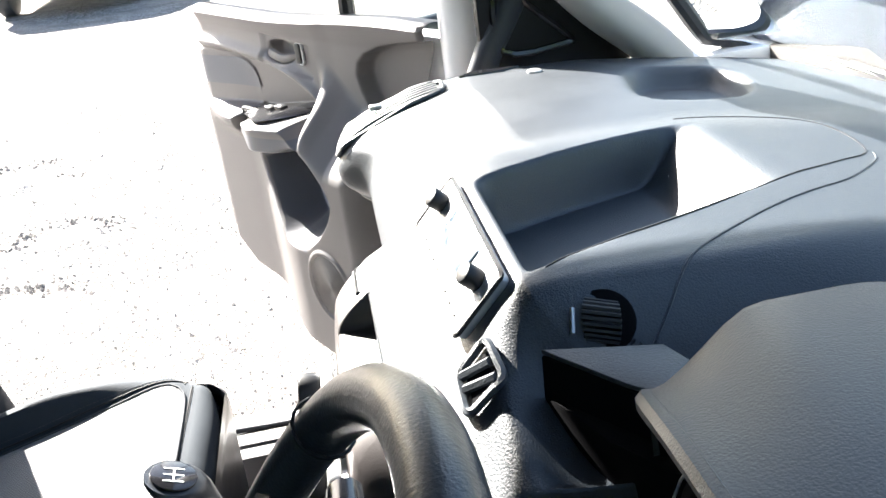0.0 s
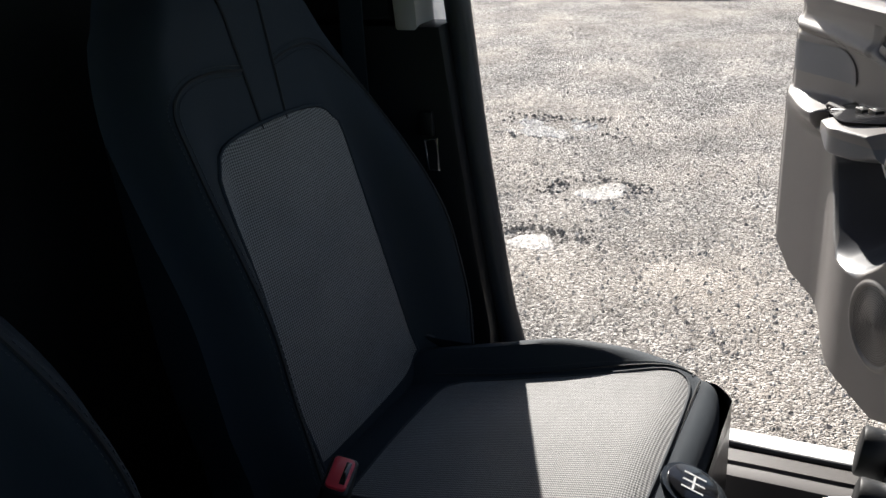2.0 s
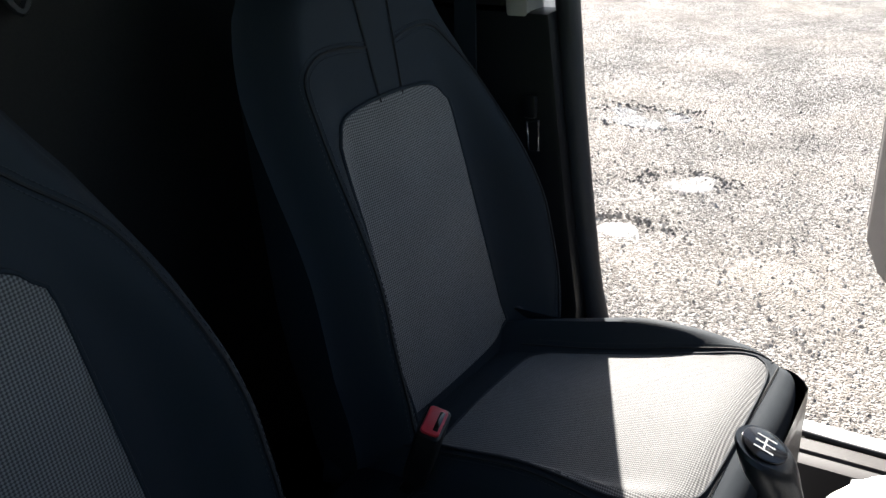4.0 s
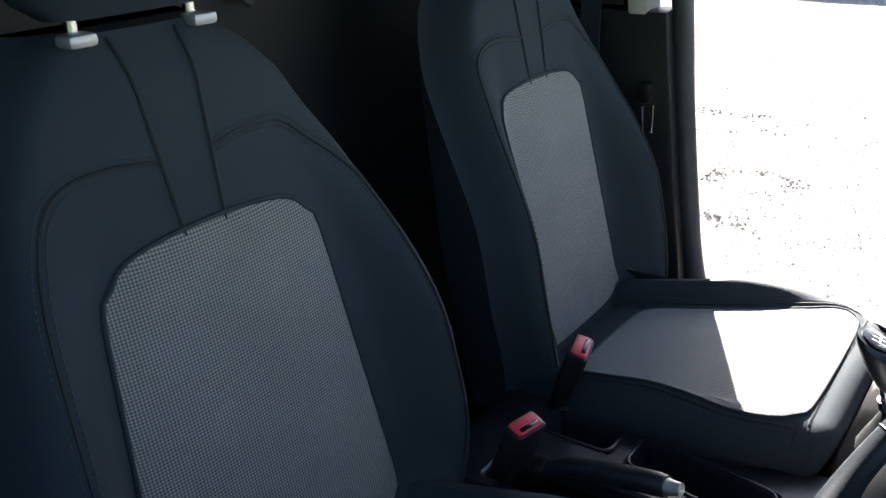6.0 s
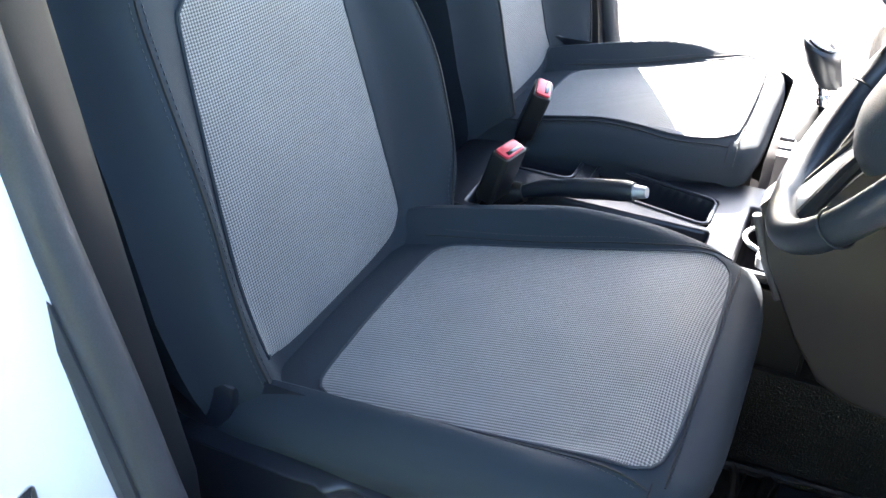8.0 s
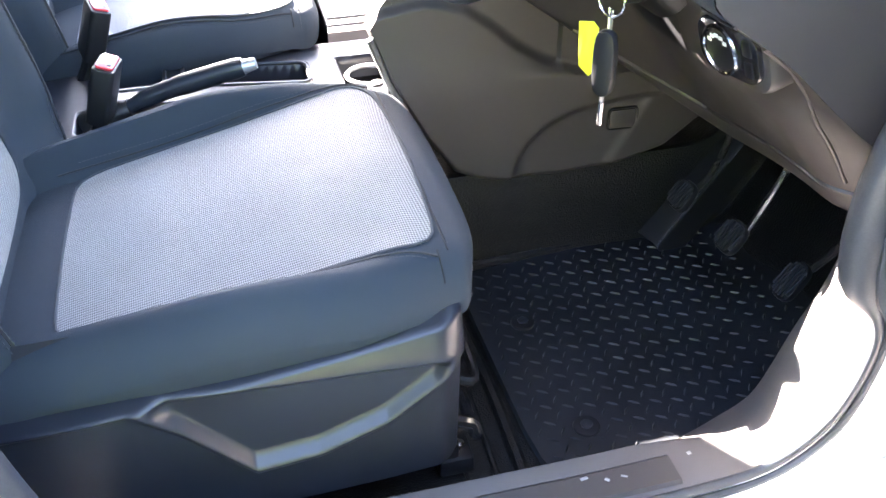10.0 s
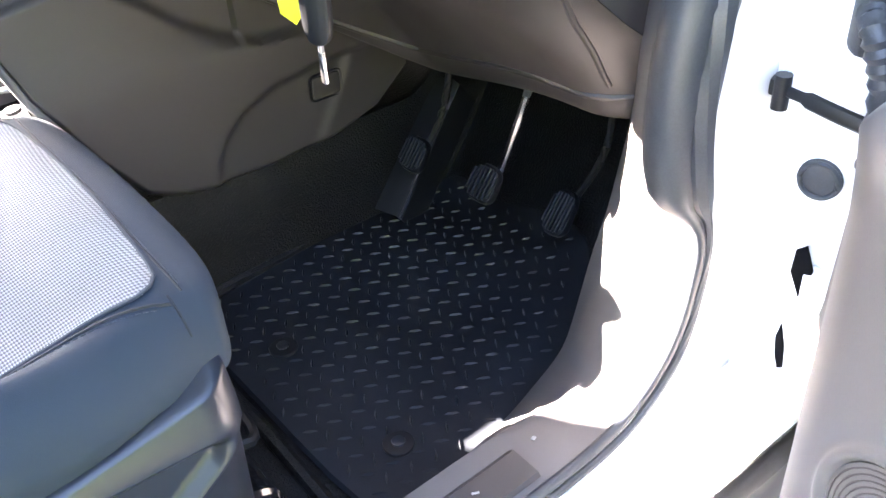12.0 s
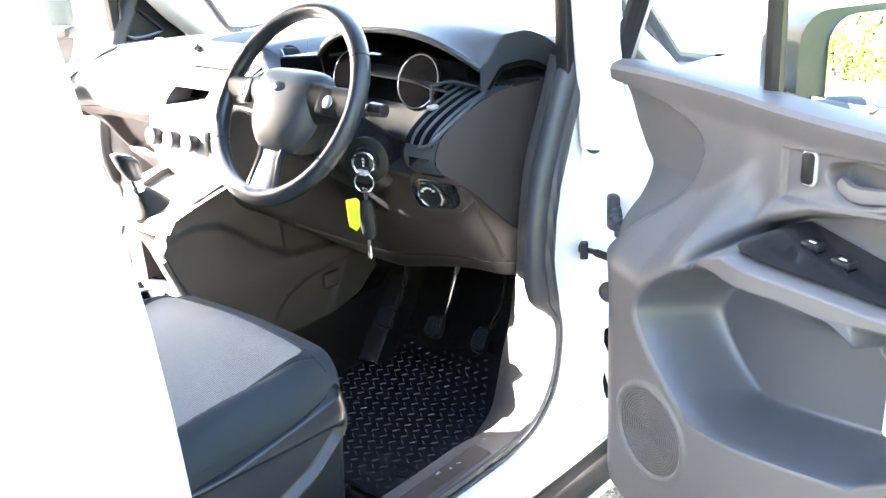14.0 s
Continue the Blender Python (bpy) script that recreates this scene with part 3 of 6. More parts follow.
# ---- seats ----
def front_seat(cx, s, fac=1.0, slide=0.0, inner=0.0, outer=0.0, cin=0.0, bx=0.0, crest=0.064, lead=0.0):
    """A front seat round x = cx; s is the outer side, 1 or -1."""
    seat = thing("front_seat", (cx, 0.1, 0.46), "charcoal cloth front seat with grey knit centre panels", "seat", "front seats")

    def top(x, y):
        u = abs(x)
        base = 0.742 + 0.205 * (y - 0.02) - 0.030 * ease(0.49, 0.61, y) ** 2 - 0.01 * ease(0.10, 0.0, y)
        hw = half(y, x)
        bol = 0.040 * ease(hw - 0.095, hw - 0.050, u) * ease(0.56, 0.28, y) + 0.008 * ease(hw - 0.095, hw - 0.05, u) * ease(0.58, 0.40, y)
        roll = min(max((u - hw + 0.060) / 0.060, 0.0), 1.0)
        edge = -0.062 * (1 - math.sqrt(max(1 - roll * roll, 0.0)))
        return base + bol + edge + 0.004 * math.cos(x * 14)

    def half(y, x=0.0):
        return (-cin if x * s < 0 else 0.0) + 0.274 + 0.026 * ease(0.0, 0.35, y) - 0.022 * ease(0.42, 0.56, y) ** 1.5 - 0.020 * ease(0.52, 0.60, y)

    # cushion: upper skin, rounded nose and underside
    rows = []
    for y in np.linspace(-0.02, 0.575, 34):
        row = [(cx + x * half(y, x), y, top(x * half(y, x), y)) for x in np.sin(np.linspace(-1, 1, 61) * math.pi / 2)]
        low = 0.722 + 0.10 * (y - 0.02)
        row += [(cx + x * (half(y, x) - 0.010), y, low) for x in np.linspace(1, -1, 11)]
        rows.append(row)
    # the nose: the last section shrinks in a quarter round
    last, mid_z = rows[-1], 0.800
    for k in np.linspace(0.12, 1.0, 9):
        c, sn = math.cos(k * math.pi / 2), math.sin(k * math.pi / 2)
        rows.append([(cx + (p[0] - cx) * (0.80 + 0.20 * c), 0.575 + 0.046 * sn * (1 - 0.55 * (abs(p[0] - cx) / 0.27) ** 5), mid_z + (p[2] - mid_z) * (0.12 + 0.88 * c)) for p in last])
    short = lambda r: [[(p[0], p[1] if p[1] < 0.2 else 0.2 + (p[1] - 0.2) * fac, p[2]) for p in q] for q in r]
    part("cushion", skin(short(rows), close_u=True, caps=True), CLOTH, seat)

    def insert(a, b):
        y = 0.125 + 0.438 * b
        hw = 0.190 + 0.032 * b
        k = 1 - 0.07 * (abs(a) ** 6) * (abs(2 * b - 1) ** 14)
        x = a * min(hw, half(y, a) - 0.042) * k
        yy = 0.3425 + (y - 0.3425) * (1 - 0.05 * (abs(a) ** 10) * (abs(2 * b - 1) ** 6)) + 0.012 * (1 - a * a) * ease(0.85, 1.0, b) * 0.6
        return x, yy
    rows = []
    for b in np.linspace(0, 1, 30):
        row = []
        for a in np.linspace(-1, 1, 30):
            x, y = insert(a, b)
            lift = 0.0018 * min(1, (1 - abs(a)) * 12, (1 - abs(2 * b - 1)) * 12)
            row.append((cx + x, y, top(x, y) + 0.001 + lift))
        rows.append(row)
    part("cushion_panel", skin(short(rows)), KNIT, seat, "grey honeycomb knit centre panel")
    edge = [insert(-1, b) for b in np.linspace(0, 1, 20)] + [insert(a, 1) for a in np.linspace(-1, 1, 20)[1:]] + [insert(1, b) for b in np.linspace(1, 0, 20)[1:]] + [insert(a, 0) for a in np.linspace(1, -1, 20)[1:-1]]
    part("cushion_piping", tube(short([[(cx + x, y, top(x, y) + 0.002) for x, y in edge]])[0], 0.0018, 6, closed=True), STITCH, seat)
    # stitched lines along the bolsters and the nose
    def rim(y, q, out):
        return min(0.190 + 0.032 * (y - 0.125) / 0.438, half(y, q) - 0.042) + out
    for q in (-1, 1):
        pts = [(cx + q * rim(y, q, 0.010), y, top(q * rim(y, q, 0.010), y) + 0.0005) for y in np.linspace(0.10, 0.557, 30)]
        part("bolster_seam", tube(short([pts])[0], 0.0018, 5), THREAD, seat)
        pts = [(cx + q * x, 0.559, top(q * x, 0.559) + 0.0002) for x in np.linspace(rim(0.559, q, 0.0), half(0.559, q) - 0.012, 8)]
        part("corner_seam", tube(short([pts])[0], 0.0012, 5), THREAD, seat)
    bm = bmesh.new()
    for q in (-1, 1):
        for y in np.arange(0.13, 0.545, 0.0062):
            xo, xn = q * rim(y, q, 0.016), q * rim(y + 0.004, q, 0.016)
            add_tube(bm, short([[(cx + xo, y, top(xo, y) + 0.0006), (cx + xn, y + 0.004, top(xn, y + 0.004) + 0.0003)]])[0], 0.0007, 4)
    for x in np.arange(-0.205, 0.205, 0.0062):
        add_tube(bm, short([[(cx + x, 0.5745, top(x, 0.5745) + 0.0006), (cx + x + 0.004, 0.5745, top(x + 0.004, 0.5745) + 0.0003)]])[0], 0.0007, 4)
    tagged(part("cushion_stitching", bm, STITCH, seat, "fine row of grey stitches"), kind="stuff")
    pts = [(cx + x, 0.572, top(x, 0.572) + 0.0005) for x in np.linspace(-half(0.572, -1) + 0.045, half(0.572, 1) - 0.045, 30)]
    part("nose_seam", tube(short([pts])[0], 0.0012, 5), THREAD, seat)

    # backrest
    cb = cx + bx

    def wid(z, x):
        more = inner if x * s < 0 else outer
        return more * ease(0.70, 0.84, z) * ease(1.46, 1.04, z) + lerp([(0.70, 0.255), (0.78, 0.278), (0.90, 0.290), (1.00, 0.287), (1.15, 0.268), (1.28, 0.243), (1.38, 0.205), (1.43, 0.165), (1.455, 0.12)], z)

    def lean(z):
        return 0.045 - 0.20 * (z - 0.76)

    def face(x, z):
        u, hw = abs(x), wid(z, x)
        b = crest * ease(hw - 0.130, hw - 0.05, u) * ease(0.64, 0.78, z) * ease(1.36, 0.98, z)
        e = -0.075 * ease(hw - 0.055, hw, u) ** 1.6
        return lean(z) + b + e - 0.02 * ease(1.40, 1.46, z) + 0.012 * math.cos(min(u / hw, 1) * 1.5)

    zs = list(np.linspace(0.68, 1.40, 40)) + [1.42, 1.435, 1.447, 1.455]
    rows = []
    for z in zs:
        row = [(cb + x * wid(z, x), face(x * wid(z, x), z), z) for x in np.linspace(-1, 1, 61)]
        row += [(cb + x * (wid(z, x) - 0.02), lean(z) - 0.085 + 0.03 * ease(1.38, 1.455, z), z) for x in np.linspace(1, -1, 11)]
        rows.append(row)
    part("backrest", skin(rows, close_u=True, caps=True), CLOTH, seat)

    def bpanel(a, b):
        z = 0.765 + 0.468 * b
        hw = 0.203 - 0.046 * b
        k = 1 - 0.10 * (abs(a) ** 4) * (abs(2 * b - 1) ** 16)
        zz = 1.0 + (z - 1.0) * (1 - 0.07 * (abs(a) ** 7) * (abs(2 * b - 1) ** 9)) + 0.016 * (1 - a * a) * ease(0.8, 1, b)
        return a * hw * k - 0.010 * lead, zz
    rows = []
    for b in np.linspace(0, 1, 34):
        row = []
        for a in np.linspace(-1, 1, 28):
            x, z = bpanel(a, b)
            lift = 0.0018 * min(1, (1 - abs(a)) * 12, (1 - abs(2 * b - 1)) * 14)
            row.append((cb + x, face(x, z) + 0.001 + lift, z))
        rows.append(row)
    part("back_panel", skin(rows), KNIT, seat, "grey honeycomb knit back panel")
    edge = [bpanel(-1, b) for b in np.linspace(0, 1, 24)] + [bpanel(a, 1) for a in np.linspace(-1, 1, 20)[1:]] + [bpanel(1, b) for b in np.linspace(1, 0, 24)[1:]]
    part("back_piping", tube([(cb + x, face(x, z) + 0.0015, z) for x, z in edge], 0.003, 6), CLOTH, seat)
    # centre strip seams and the curved side seams
    for q in (-1, 1):
        pts = [(cb + q * (0.028 + 0.014 * (z - 1.23) / 0.2), face(q * 0.034, z) + 0.0006, z) for z in np.linspace(1.240, 1.45, 12)]
        part("centre_seam", tube(pts, 0.0024, 5), THREAD, seat)
        prof = [(0.036, 1.322), (0.09, 1.330), (0.145, 1.326), (0.180, 1.300)] + [(wid(z, q) - 0.050, z) for z in (1.24, 1.16, 1.06, 0.96, 0.86, 0.78)]
        pts = spline([(q * x, 0, z) for x, z in prof], 6)
        part("back_seam", tube([(cb + p.x, face(p.x, p.z) + 0.0006, p.z) for p in pts], 0.0024, 5), THREAD, seat)
        # twin rows of stitches beside the seam
        bm = bmesh.new()
        fine = spline([(q * x, 0, z) for x, z in prof], 34)
        for row in (-0.007, 0.007):
            for i in range(0, len(fine) - 2, 3):
                a, b = fine[i], fine[i + 2]
                along = (b - a).normalized()
                side = Vector((along.z, 0, -along.x)) * row
                ends = [a + side, a.lerp(b, 0.8) + side]
                add_tube(bm, [(cb + p.x, face(p.x, p.z) + 0.0008, p.z) for p in ends], 0.0009, 4)
        tagged(part("back_stitching", bm, STITCH, seat, "fine twin rows of grey stitches"), kind="stuff")
    # head restraint
    rows = []
    for z in np.linspace(0, 1, 12):
        zz = 1.472 + 0.19 * z
        hw = 0.135 * (1 - (2 * z - 1) ** 6 * 0.25)
        th = 0.055 * (1 - (2 * z - 1) ** 4 * 0.5)
        y0 = -0.115 - 0.03 * z
        rows.append([(cb + hw * math.copysign(abs(math.cos(a)) ** 0.6, math.cos(a)), y0 + th * math.copysign(abs(math.sin(a)) ** 0.7, math.sin(a)), zz) for a in np.linspace(0, 2 * math.pi, 28)[:-1]])
    part("headrest", skin(rows, close_u=True, caps=True), CLOTH, seat)
    for q in (-1, 1):
        part("headrest_post", tube([(cb + q * 0.075, -0.11, 1.43), (cb + q * 0.075, -0.115, 1.55)], 0.007, 10), METAL, seat, "bright metal post")
        part("post_sleeve", box((cb + q * 0.078, -0.100, 1.452), (0.034, 0.028, 0.014), 0.005), SILVER, seat)

    # plastic side shell with its sculpted ridges
    def shell_x(y, z):
        x = 0.282 + 0.024 * ease(0.82, 0.74, z)
        line = lerp([(0.05, 0.735), (0.17, 0.738), (0.205, 0.742), (0.255, 0.70), (0.325, 0.622), (0.40, 0.630), (0.48, 0.660), (0.545, 0.708), (0.57, 0.73)], y)
        up = lerp([(0.05, 0.752), (0.20, 0.753), (0.545, 0.738), (0.57, 0.74)], y)
        under = ease(line + 0.004, line - 0.014, z)
        scoop = ease(up + 0.006, up - 0.014, z) * ease(line - 0.008, line + 0.020, z) * ease(0.215, 0.25, y) * ease(0.56, 0.535, y)
        return x - 0.020 * scoop - (0.014 + 0.10 * max(line - z, 0)) * under
    rows = []
    for z in np.linspace(0.545, 0.815, 170):
        row = []
        for y in np.linspace(0.0, 0.575, 190):
            zz = z + (0.02 * (y - 0.3)) * ease(0.7, 0.8, z)
            x = shell_x(y, zz) - 0.05 * ease(0.53, 0.60, y) ** 2 - 0.040 * ease(0.722, 0.742, z - 0.10 * (y - 0.02))
            row.append((cx + s * x, y, zz))
        row += [(cx + s * 0.20, 0.585, row[-1][2]), (cx - s * 0.2, 0.585, row[-1][2])]
        rows.append(row)
    part("side_shell", skin(rows), SHELL, seat, "slate plastic side shell with angular ridges", sharp=180)
    for q in (-1, 1):
        part("seat_rail", box((cx + q * 0.19, 0.28, 0.485), (0.04, 0.62, 0.035), 0.006), BLACK, seat)
        part("rail_foot", box((cx + q * 0.19, 0.585, 0.462), (0.052, 0.050, 0.030), 0.006), BLACK, seat)
        part("rail_bolt", disc((cx + q * 0.19, 0.592, 0.477), 0.010, 0.007, (0, 0, 1), 6), METAL, seat)
    pull = part("slide_pull", tube(spline([(cx + 0.11, 0.570, 0.555), (cx + 0.115, 0.605, 0.540), (cx + 0.120, 0.612, 0.515), (cx + 0.205, 0.612, 0.513), (cx + 0.212, 0.605, 0.540), (cx + 0.212, 0.570, 0.555)], 5), 0.009, 8), GLOSS, seat, "black looped slide handle")
    part("pull_edge", tube([(cx + 0.122, 0.619, 0.507), (cx + 0.204, 0.619, 0.505)], 0.0045, 8), METAL, pull, "bright edge of the handle")
    part("height_bar", tube(spline([(cx - 0.13, 0.60, 0.55), (cx - 0.12, 0.635, 0.545), (cx + 0.12, 0.635, 0.545), (cx + 0.13, 0.60, 0.55)], 6), 0.007, 8), BLACK, seat, "black adjusting bar")
    part("seat_frame", box((cx, 0.27, 0.60), (0.46, 0.55, 0.18), 0.02), BLACK, seat)
    # recliner cover and belt anchor
    part("hinge_cover", box((cx + s * 0.258, 0.02, 0.775), (0.03, 0.10, 0.10), 0.014, pose(0, 0, 0, -14)), SHELL, seat)
    seat.location.y += slide
    return seat


front_seat(0.405, 1, inner=0.080, outer=0.01, lead=1.0)
front_seat(-0.375, -1, 0.90, -0.035, inner=-0.02, outer=0.045, cin=0.045, bx=-0.03, crest=0.088)


def buckle(x, y, z, tilt, name_label):
    b = thing("belt_buckle", (x, y, z - 0.12), name_label, "seat belt buckle", "belt buckles")
    m = Matrix.Translation((x, y, z)) @ pose(0, 0, 0, *tilt)
    part("stalk", tube(spline([(x - 0.0, y - 0.07, z - 0.16), m @ Vector((0, 0, -0.11)), m @ Vector((0, 0, -0.06))], 4), 0.013, 8), BLACK, b)
    part("housing", prism(rounded(0.062, 0.034, 0.008), 0.095, 0.004, m @ Matrix.Translation((0, 0, -0.09))), BLACK, b)
    rim = part("release_button", prism(rounded(0.050, 0.026, 0.006), 0.006, 0.002, m @ Matrix.Translation((0, 0, 0.003))), RED, b, "red push button")
    part("tongue_slot", box((0, 0, 0), (0.036, 0.007, 0.003), 0.001, m @ Matrix.Translation((0, 0.006, 0.0085))), GLOSS, rim)


buckle(0.083, 0.185, 0.875, (-18, 0, -12), "black belt buckle with red button beside the driver seat")
buckle(-0.125, 0.165, 0.895, (-18, 8, 14), "black belt buckle with red button beside the passenger seat")


# ---- console between the seats ----
def console():
    c = thing("centre_console", (0, 0.35, 0.46), "black plastic centre console with open trays", "console")
    pockets = [(-0.135, -0.060, 0.135, 0.248), (-0.135, -0.052, 0.285, 0.493), (-0.10, 0.08, 0.555, 0.64), (0.012, 0.085, 0.12, 0.50)]
    depth = [0.10, 0.12, 0.06, 0.05]

    def slant(y):
        return 0.19 * min(max(y - 0.28, 0.0), 0.22)

    def z(x0, y):
        h = 0.772 - 0.015 * ease(0.1, 0.0, y)
        for n, ((a, b, p, q), d) in enumerate(zip(pockets, depth)):
            x, w = x0 - (slant(y) if n == 1 else 0.0), 0.010
            h -= d * ease(a - w / 2, a + w / 2, x) * ease(b + w / 2, b - w / 2, x) * ease(p - w / 2, p + w / 2, y) * ease(q + w / 2, q - w / 2, y)
        return h
    xs, ys = np.linspace(-0.175, 0.115, 100), np.linspace(0.02, 0.68, 190)
    for x0 in (-0.178, 0.118):
        part("side_wall", box((x0, 0.35, 0.612), (0.006, 0.66, 0.305), 0.002), BLACK, c)
    part("end_wall", box((-0.03, 0.683, 0.612), (0.29, 0.006, 0.305), 0.002), BLACK, c)
    # top plate and sunk liners, cut from one relief
    meshes, made = [bmesh.new() for _ in range(5)], [{} for _ in range(5)]
    for i in range(len(ys) - 1):
        for j in range(len(xs) - 1):
            mx, my = (xs[j] + xs[j + 1]) / 2, (ys[i] + ys[i + 1]) / 2
            w = 0
            for k, (p, q, u, v) in enumerate(pockets):
                sx = mx - (slant(my) if k == 1 else 0.0)
                if p + 0.001 < sx < q - 0.001 and u + 0.001 < my < v - 0.001 and z(mx, my) < 0.765:
                    w = k + 1
            quad = []
            for r, t in ((i, j), (i, j + 1), (i + 1, j + 1), (i + 1, j)):
                if (r, t) not in made[w]:
                    made[w][(r, t)] = meshes[w].verts.new((xs[t], ys[r], z(xs[t], ys[r])))
                quad.append(made[w][(r, t)])
            meshes[w].faces.new(quad)
    part("top_plate", meshes[0], SHELL, c, "slate plastic top plate", sharp=180)
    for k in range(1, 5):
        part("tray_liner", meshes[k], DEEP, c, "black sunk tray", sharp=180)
    for (p, q, u, v), d in list(zip(pockets, depth))[:2]:
        ring = [(p + (q - p) / 2 + xx + slant(u + (v - u) / 2 + yy), u + (v - u) / 2 + yy, 0.7725) for xx, yy in rounded(q - p + 0.006, v - u + 0.006, 0.018, 4)]
        part("tray_rim", tube(ring, 0.0035, 6, closed=True), SHELL, c, "slate raised tray rim")
    cup = [(-0.008 + 0.040 * math.cos(k), 0.597 + 0.040 * math.sin(k), 0.774) for k in np.linspace(0, 6.283, 33)[:-1]]
    part("cup_ring", tube(cup, 0.004, 6, closed=True), SILVER, c, "silver cup holder ring")
    socket = part("power_socket", tube([(0.052, 0.60, 0.765), (0.052, 0.598, 0.782)], [0.017, 0.016], 16), SILVER, c, "round power socket with cap")
    part("socket_cap", tube([(0.052, 0.598, 0.782), (0.052, 0.5975, 0.786)], [0.012, 0.011], 14), BLACK, socket)
    part("edge_rail", tube(spline([(0.112, 0.10, 0.772), (0.114, 0.40, 0.774), (0.108, 0.60, 0.776), (0.095, 0.67, 0.78)], 6), 0.006, 8), SHELL, c, "slate edge rail")
    h = thing("handbrake", (0.03, 0.2, 0.74), "black handbrake lever with silver button", "handbrake")
    part("grip", tube(spline([(0.035, 0.16, 0.765), (0.036, 0.24, 0.80), (0.045, 0.33, 0.825), (0.052, 0.385, 0.838)], 6), [0.012] * 5 + [0.015] * 4 + [0.017] * 8 + [0.016, 0.015], 12), LEATHER, h)
    part("button", tube([(0.052, 0.385, 0.838), (0.0545, 0.405, 0.843)], [0.012, 0.009], 12), SILVER, h, "silver release button")
    part("gaiter", tube(spline([(0.035, 0.13, 0.75), (0.035, 0.17, 0.77), (0.036, 0.20, 0.782)], 4), [0.03, 0.03, 0.028, 0.027, 0.024, 0.022, 0.02, 0.018, 0.016], 12), BLACK, h)


console()


# ---- pedals, mat ----
def floor_mat():
    m = thing("floor_mat", (0.42, 0.9, 0.447), "black rubber driver floor mat with raised chevron tread", "floor mat")
    def z(x, y):
        return floor_z(x, y) + 0.009
    outline = [(0.19, 0.697), (0.42, 0.695), (0.63, 0.702), (0.662, 0.74), (0.662, 0.84), (0.64, 0.965), (0.59, 1.08), (0.545, 1.165), (0.50, 1.205), (0.40, 1.218), (0.30, 1.216), (0.215, 1.222), (0.168, 1.212), (0.156, 1.165), (0.180, 1.112), (0.150, 1.075), (0.142, 1.0), (0.148, 0.93), (0.163, 0.81), (0.172, 0.72)]
    bm = bmesh.new()
    loop = spline([(x, y, 0) for x, y in outline], 3, closed=True)
    c = bm.verts.new((0.42, 0.95, z(0.42, 0.95) + 0.006))
    rings = []
    for k in (0.25, 0.45, 0.6, 0.7, 0.8, 0.9, 0.985, 1.0):
        rings.append([bm.verts.new((0.42 + (p.x - 0.42) * k, 0.95 + (p.y - 0.95) * k, z(0.42 + (p.x - 0.42) * k, 0.95 + (p.y - 0.95) * k) + (0.006 if k < 1 else 0.0))) for p in loop])
    n = len(loop)
    for i in range(n):
        bm.faces.new((c, rings[0][i], rings[0][(i + 1) % n]))
        for r in range(7):
            bm.faces.new((rings[r][i], rings[r + 1][i], rings[r + 1][(i + 1) % n], rings[r][(i + 1) % n]))
    part("base", bm, MATRUB, m)
    # raised tread
    def inside(x, y):
        k, hit = len(loop), False
        for i in range(k):
            a, b = loop[i], loop[(i + 1) % k]
            if (a.y > y) != (b.y > y) and x < (b.x - a.x) * (y - a.y) / (b.y - a.y) + a.x:
                hit = not hit
        return hit
    bm = bmesh.new()
    pitch = 0.0235
    for i in range(-30, 40):
        for j in range(-30, 40):
            u, v = i * pitch, j * pitch
            x, y = 0.42 + 0.82 * u - 0.57 * v, 0.95 + 0.57 * u + 0.82 * v
            if not inside(x, y) or not all(inside(x + dx, y + dy) for dx in (-0.014, 0.014) for dy in (-0.014, 0.014)):
                continue
            if min(math.hypot(x - 0.339, y - 0.773), math.hypot(x - 0.588, y - 0.787)) < 0.025:
                continue
            a = radians(57 if (i + j) % 2 else -33)
            h = z(x, y) + 0.0062
            d, e = Vector((math.cos(a), math.sin(a), 0)) * 0.0100, Vector((-math.sin(a), math.cos(a), 0)) * 0.0020
            p = Vector((x, y, h))
            ps = [bm.verts.new(q) for q in (p - d, p - e, p + d, p + e)]
            t1, t2 = bm.verts.new(p - d * 0.5 + Vector((0, 0, 0.0030))), bm.verts.new(p + d * 0.5 + Vector((0, 0, 0.0030)))
            for f in ((ps[0], ps[1], t1), (ps[1], t2, t1), (ps[1], ps[2], t2), (ps[2], ps[3], t2), (ps[3], t1, t2), (ps[3], ps[0], t1)):
                bm.faces.new(f)
    tagged(part("tread", bm, TREAD, m), kind="stuff")
    for x, y in ((0.339, 0.773), (0.588, 0.787)):
        f = part("fixing", disc((x, y, 0.4545), 0.020, 0.006, (0, 0, 1)), BLACK, m, "round black mat fixing")
        part("fixing_cap", disc((x, y, 0.4605), 0.009, 0.004, (0, 0, 1)), SHELL, f)


floor_mat()


def pedal(x, y, z, w, h, tilt, label, arm):
    p = thing("pedal", (x, y, z), label, "pedal", "pedals")
    m = Matrix.Translation((x, y, z)) @ pose(0, 0, 0, tilt)
    pad = part("pad", prism([(x * (0.88 + 0.12 * y / h * 2 * -1), y) for x, y in rounded(w, h, 0.019)], 0.014, 0.004, m), BLACK, p)
    for k in range(7):
        xx = (-w / 2 + w * (k + 0.5) / 7) * 0.88
        part("rib", box((0, 0, 0), (0.0036, h * (0.84 - 0.25 * (k / 3 - 1) ** 4), 0.006), 0.0012, m @ Matrix.Translation((xx, 0, 0.016))), SHELL, pad)
    part("arm", tube(spline(arm, 5), 0.0055, 8), METAL if "brake" in label else BLACK, p)


